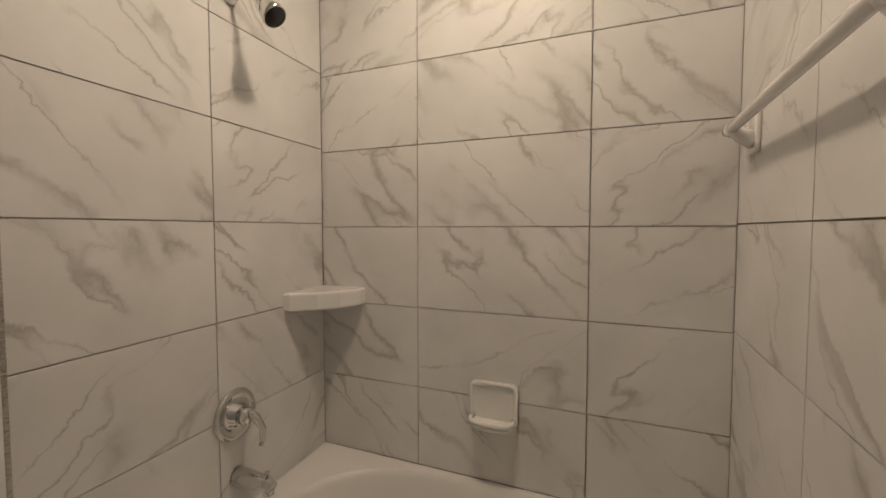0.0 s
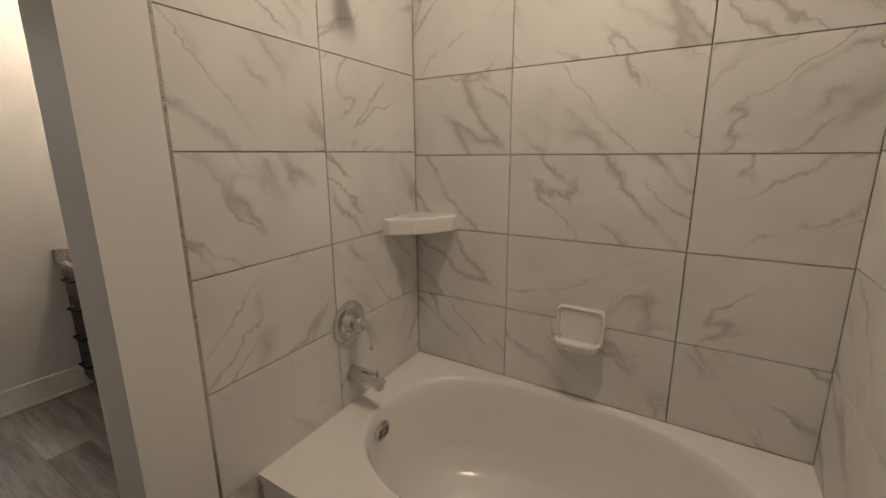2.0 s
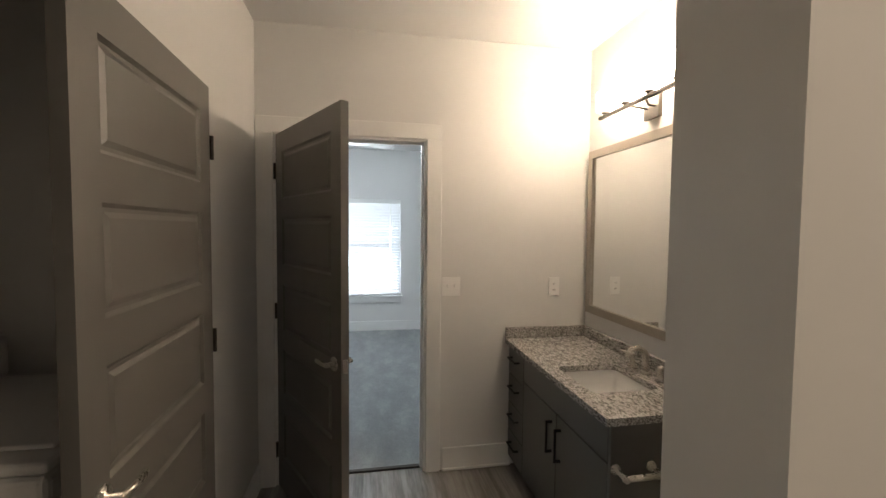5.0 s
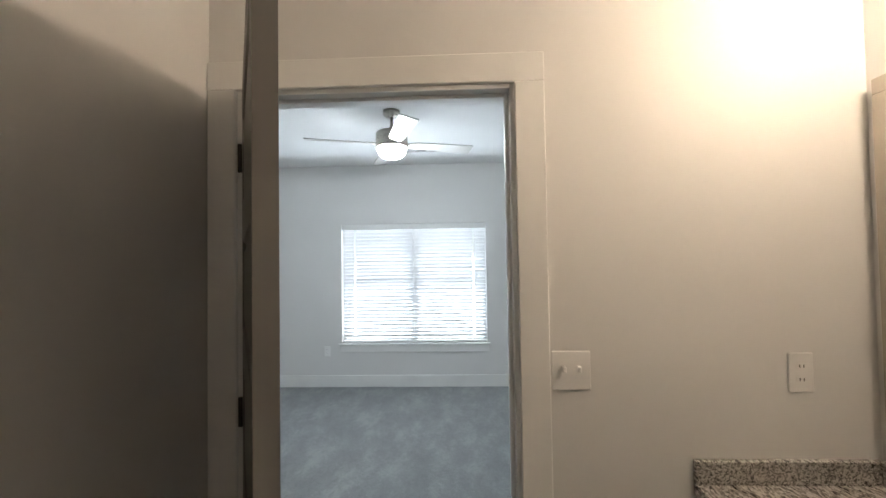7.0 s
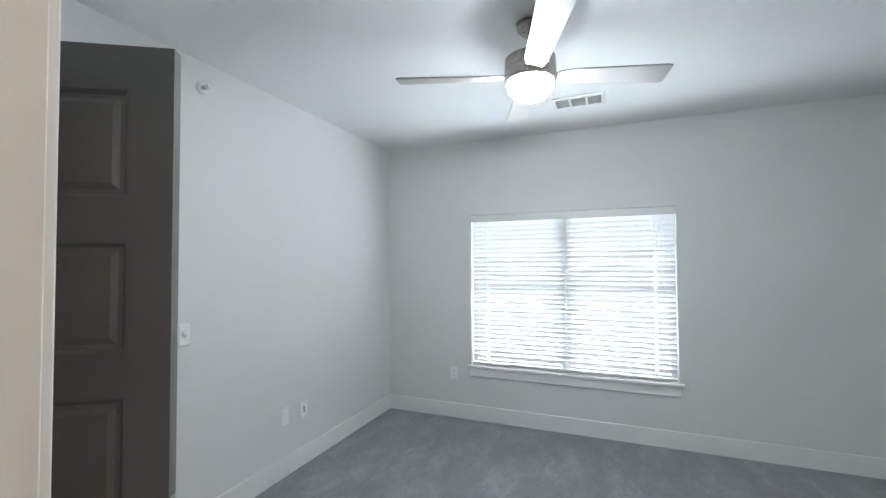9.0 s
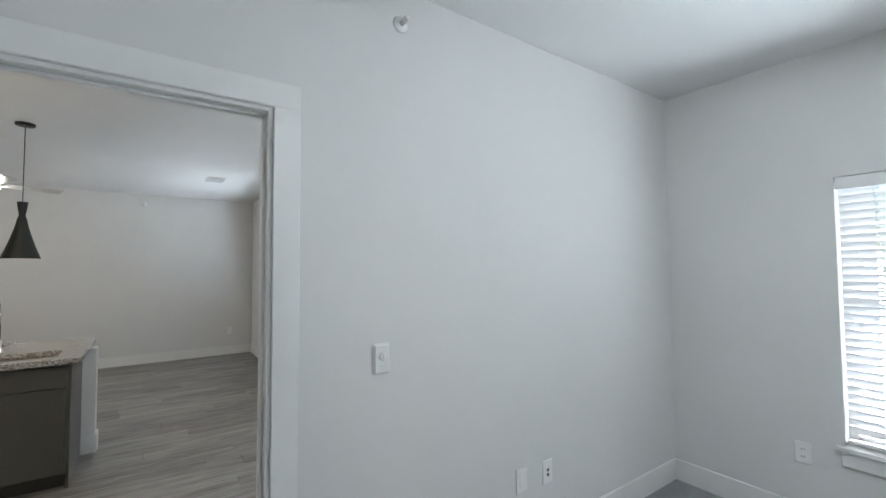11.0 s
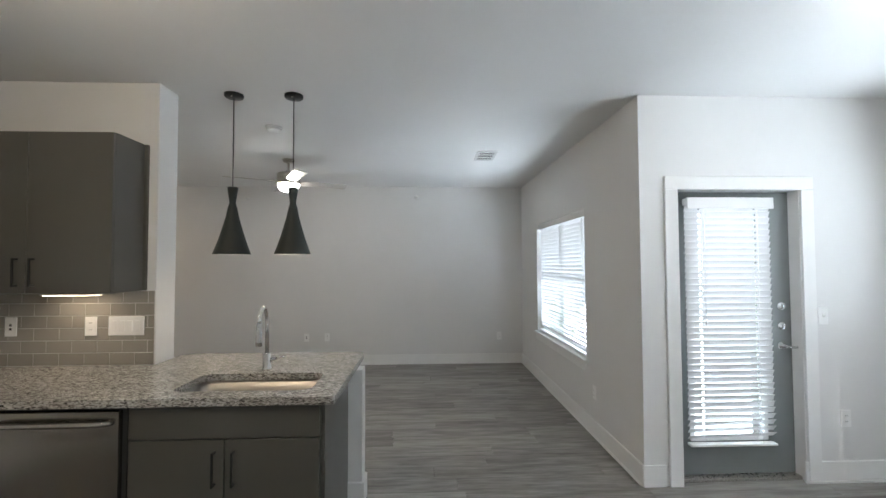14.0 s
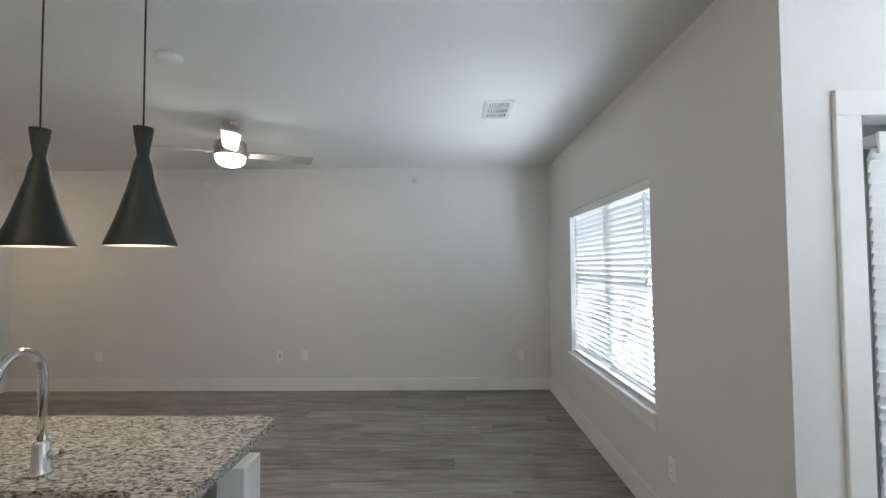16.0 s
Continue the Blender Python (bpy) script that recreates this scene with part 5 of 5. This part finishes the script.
def pendant(m):
    o = thing("pendant_lamp", "dark green-black flared metal pendant lamp, lit", "pendant lamp", m, group="pendants over the peninsula")
    z0 = 1.573 - H
    prof = [(0.118, z0), (0.118, z0 + 0.006), (0.107, z0 + 0.035), (0.083, z0 + 0.105), (0.061, z0 + 0.180), (0.041, z0 + 0.255), (0.030, z0 + 0.315), (0.0205, z0 + 0.345), (0.020, z0 + 0.352), (0.023, z0 + 0.375), (0.030, z0 + 0.420), (0.034, z0 + 0.456)]
    part("shade", lathe(prof + [(r - 0.002, z) for r, z in prof[::-1]], 48, closed=True), PENDANT, o)
    part("shade_lining", lathe([(0.1155, z0 - 0.0005)] + [(r - 0.0035, z + 0.001) for r, z in prof[1:7]] + [(r - 0.005, z + 0.001) for r, z in prof[1:7]][::-1] + [(0.1140, z0 - 0.0005)], 40, closed=True), WHITE_ENAMEL, o, "white enamel lining")
    part("bulb", lathe([(0.012, z0 + 0.15), (0.030, z0 + 0.115), (0.033, z0 + 0.09), (0.024, z0 + 0.065), (0.0, z0 + 0.055)], 24), PLAMP, o, "lit bulb")
    part("cord", T([(0, 0, z0 + 0.45), (0.001, 0, z0 + 0.75), (0, 0, -0.01)], 0.0032, seg=8), BLACK, o)
    part("canopy", lathe([(0.062, 0), (0.062, -0.016), (0.056, -0.022), (0.008, -0.024)], 36), BLACK, o)
    for s in (-1, 1):
        part("canopy_screw", lathe([(0.005, -0.020), (0.005, -0.026), (0.002, -0.028)], 10, pose(s * 0.035, 0, 0)), NICKEL, o)
    return o


pendant(pose(-6.51, -0.542, H))
pendant(pose(-6.51, -0.137, H))

tr = thing("track_light", "bronze curved track light with three lit frosted glass shades", "track light", pose(-4.735, -0.555, H))
part("canopy", lathe([(0.055, 0), (0.055, -0.018), (0.04, -0.026), (0.010, -0.028)], 32), BRONZE, tr)
part("stem", T([(0, 0, -0.02), (0, 0, -0.085)], 0.008, seg=10), BRONZE, tr)
part("bar", T([(0.035 * math.sin(k * 0.314 * 2), -0.275 + 0.055 * k, -0.088) for k in range(11)], 0.009, seg=8), BRONZE, tr)
for y in (-0.155, -0.005, 0.195):
    h = part("lamp_holder", lathe([(0.010, -0.062), (0.012, -0.075), (0.026, -0.085), (0.032, -0.125), (0.030, -0.130)], 22, pose(0, y, -0.028) @ pose(0, 0, -0.065) @ pose(0, 0, 0, 6, -10, 0) @ pose(0, 0, 0.065)), BRONZE, tr)
    part("shade", lathe([(0.030, -0.128), (0.040, -0.150), (0.046, -0.185), (0.042, -0.205), (0.0, -0.208)], 26, pose(0, y, -0.028) @ pose(0, 0, -0.065) @ pose(0, 0, 0, 6, -10, 0) @ pose(0, 0, 0.065)), KLAMP, h, "lit frosted glass shade")

# ---- pieces: tiles and planks, last ----
_tiles = {}


def tile_mesh(w, h, t, mat, bev):
    key = (round(w, 3), round(h, 3), mat.name)
    if key not in _tiles:
        bm = bmesh.new()
        box(bm, -w / 2, w / 2, 0, t, -h / 2, h / 2)
        top = [f for f in bm.faces if f.normal.y < -0.9]
        r = bmesh.ops.inset_region(bm, faces=top, thickness=bev, depth=0.0)
        for f in top:
            for v in f.verts:
                v.co.y -= bev * 0.6
        _tiles[key] = mesh_of("tile", bm, mat)
    return _tiles[key]


def tile_wall(wall, m, us, zs, gap, t, mat, bev=0.0012, stagger=0.0):
    """Tiles between the lines us and zs; local x runs along the wall, its face towards -y."""
    for r, (a, b) in enumerate(zip(zs, zs[1:])):
        s = stagger if r % 2 else 0.0
        row = us if not s else [us[0]] + [u + s for u in us if us[0] < u + s < us[-1]] + [us[-1]]
        for u0, u1 in zip(row, row[1:]):
            if u1 - u0 < 0.02:
                continue
            part("tile", tile_mesh(u1 - u0 - gap, b - a - gap, t, mat, bev), mat, wall, m=m @ pose((u0 + u1) / 2, 0, (a + b) / 2))


ZT = [RIM + 0.001] + [0.813 + 0.3055 * k for k in range(7)] + [H - 0.001]
tile_wall(wall_tub_back, pose(0.366, 0, 0, 0, 0, -90), [2.151, 2.592, 3.204, 3.600], ZT, 0.0034, 0.012, TILE)
tile_wall(wall_tub_north, pose(0.366, -2.150, 0, 0, 0, SKEW), [-1.022, -0.535, 0.0], [0.0, 0.26] + [RIM - 0.003] + [z + 0.014 for z in ZT[1:-1]] + ZT[-1:], 0.0034, 0.008, TILE)
tile_wall(wall_tub_south, pose(0, -3.600, 0, 0, 0, 180), [-0.366, 0.142, 0.75], [0.0, 0.26] + [RIM - 0.003] + [z + 0.006 for z in ZT[1:-1]] + ZT[-1:], 0.0034, 0.012, TILE)
tile_wall(wall_kitchen, pose(-6.330, 0, 0, 0, 0, 90), [-2.268 + 0.1525 * k for k in range(9)] + [-0.932], [0.882 + 0.0768 * k for k in range(7)][:6] + [1.343], 0.003, 0.008, SUBWAY, 0.002, 0.076)
structure("backsplash_grout", [(-6.341, -6.3312, -2.268, -0.932, 0.881, 1.343)], SUBGROUT, "light grout behind the subway tile", "grout")
_planks = {}


def planks(floor, x0, x1, y0, y1, blocked=()):
    w, ln, g = 0.178, 1.22, 0.0012
    n = int(math.ceil((x1 - x0) / w))
    for k in range(n):
        a, b = x0 + k * w, min(x1, x0 + (k + 1) * w)
        y = y0 - random.uniform(0.05, ln - 0.1)
        while y < y1:
            c, e = max(y, y0), min(y + ln, y1)
            y += ln
            if e - c < 0.02 or b - a < 0.02:
                continue
            if any(q[0] <= a and b <= q[1] and q[2] <= c and e <= q[3] for q in blocked):
                continue
            key = (round(b - a, 2), round(e - c, 2))
            if key not in _planks:
                bm = B(-key[0] / 2 + g, key[0] / 2 - g, -key[1] / 2 + g, key[1] / 2 - g, -0.006, 0.0)
                _planks[key] = mesh_of("plank", bm, PLANK)
            part("plank", _planks[key], PLANK, floor, m=pose((a + b) / 2, (c + e) / 2, 0))


planks(floor_bath, -1.93, 0.3, -3.87, 0.055)
planks(floor_living, -9.99, -3.42, -4.3, 4.11)
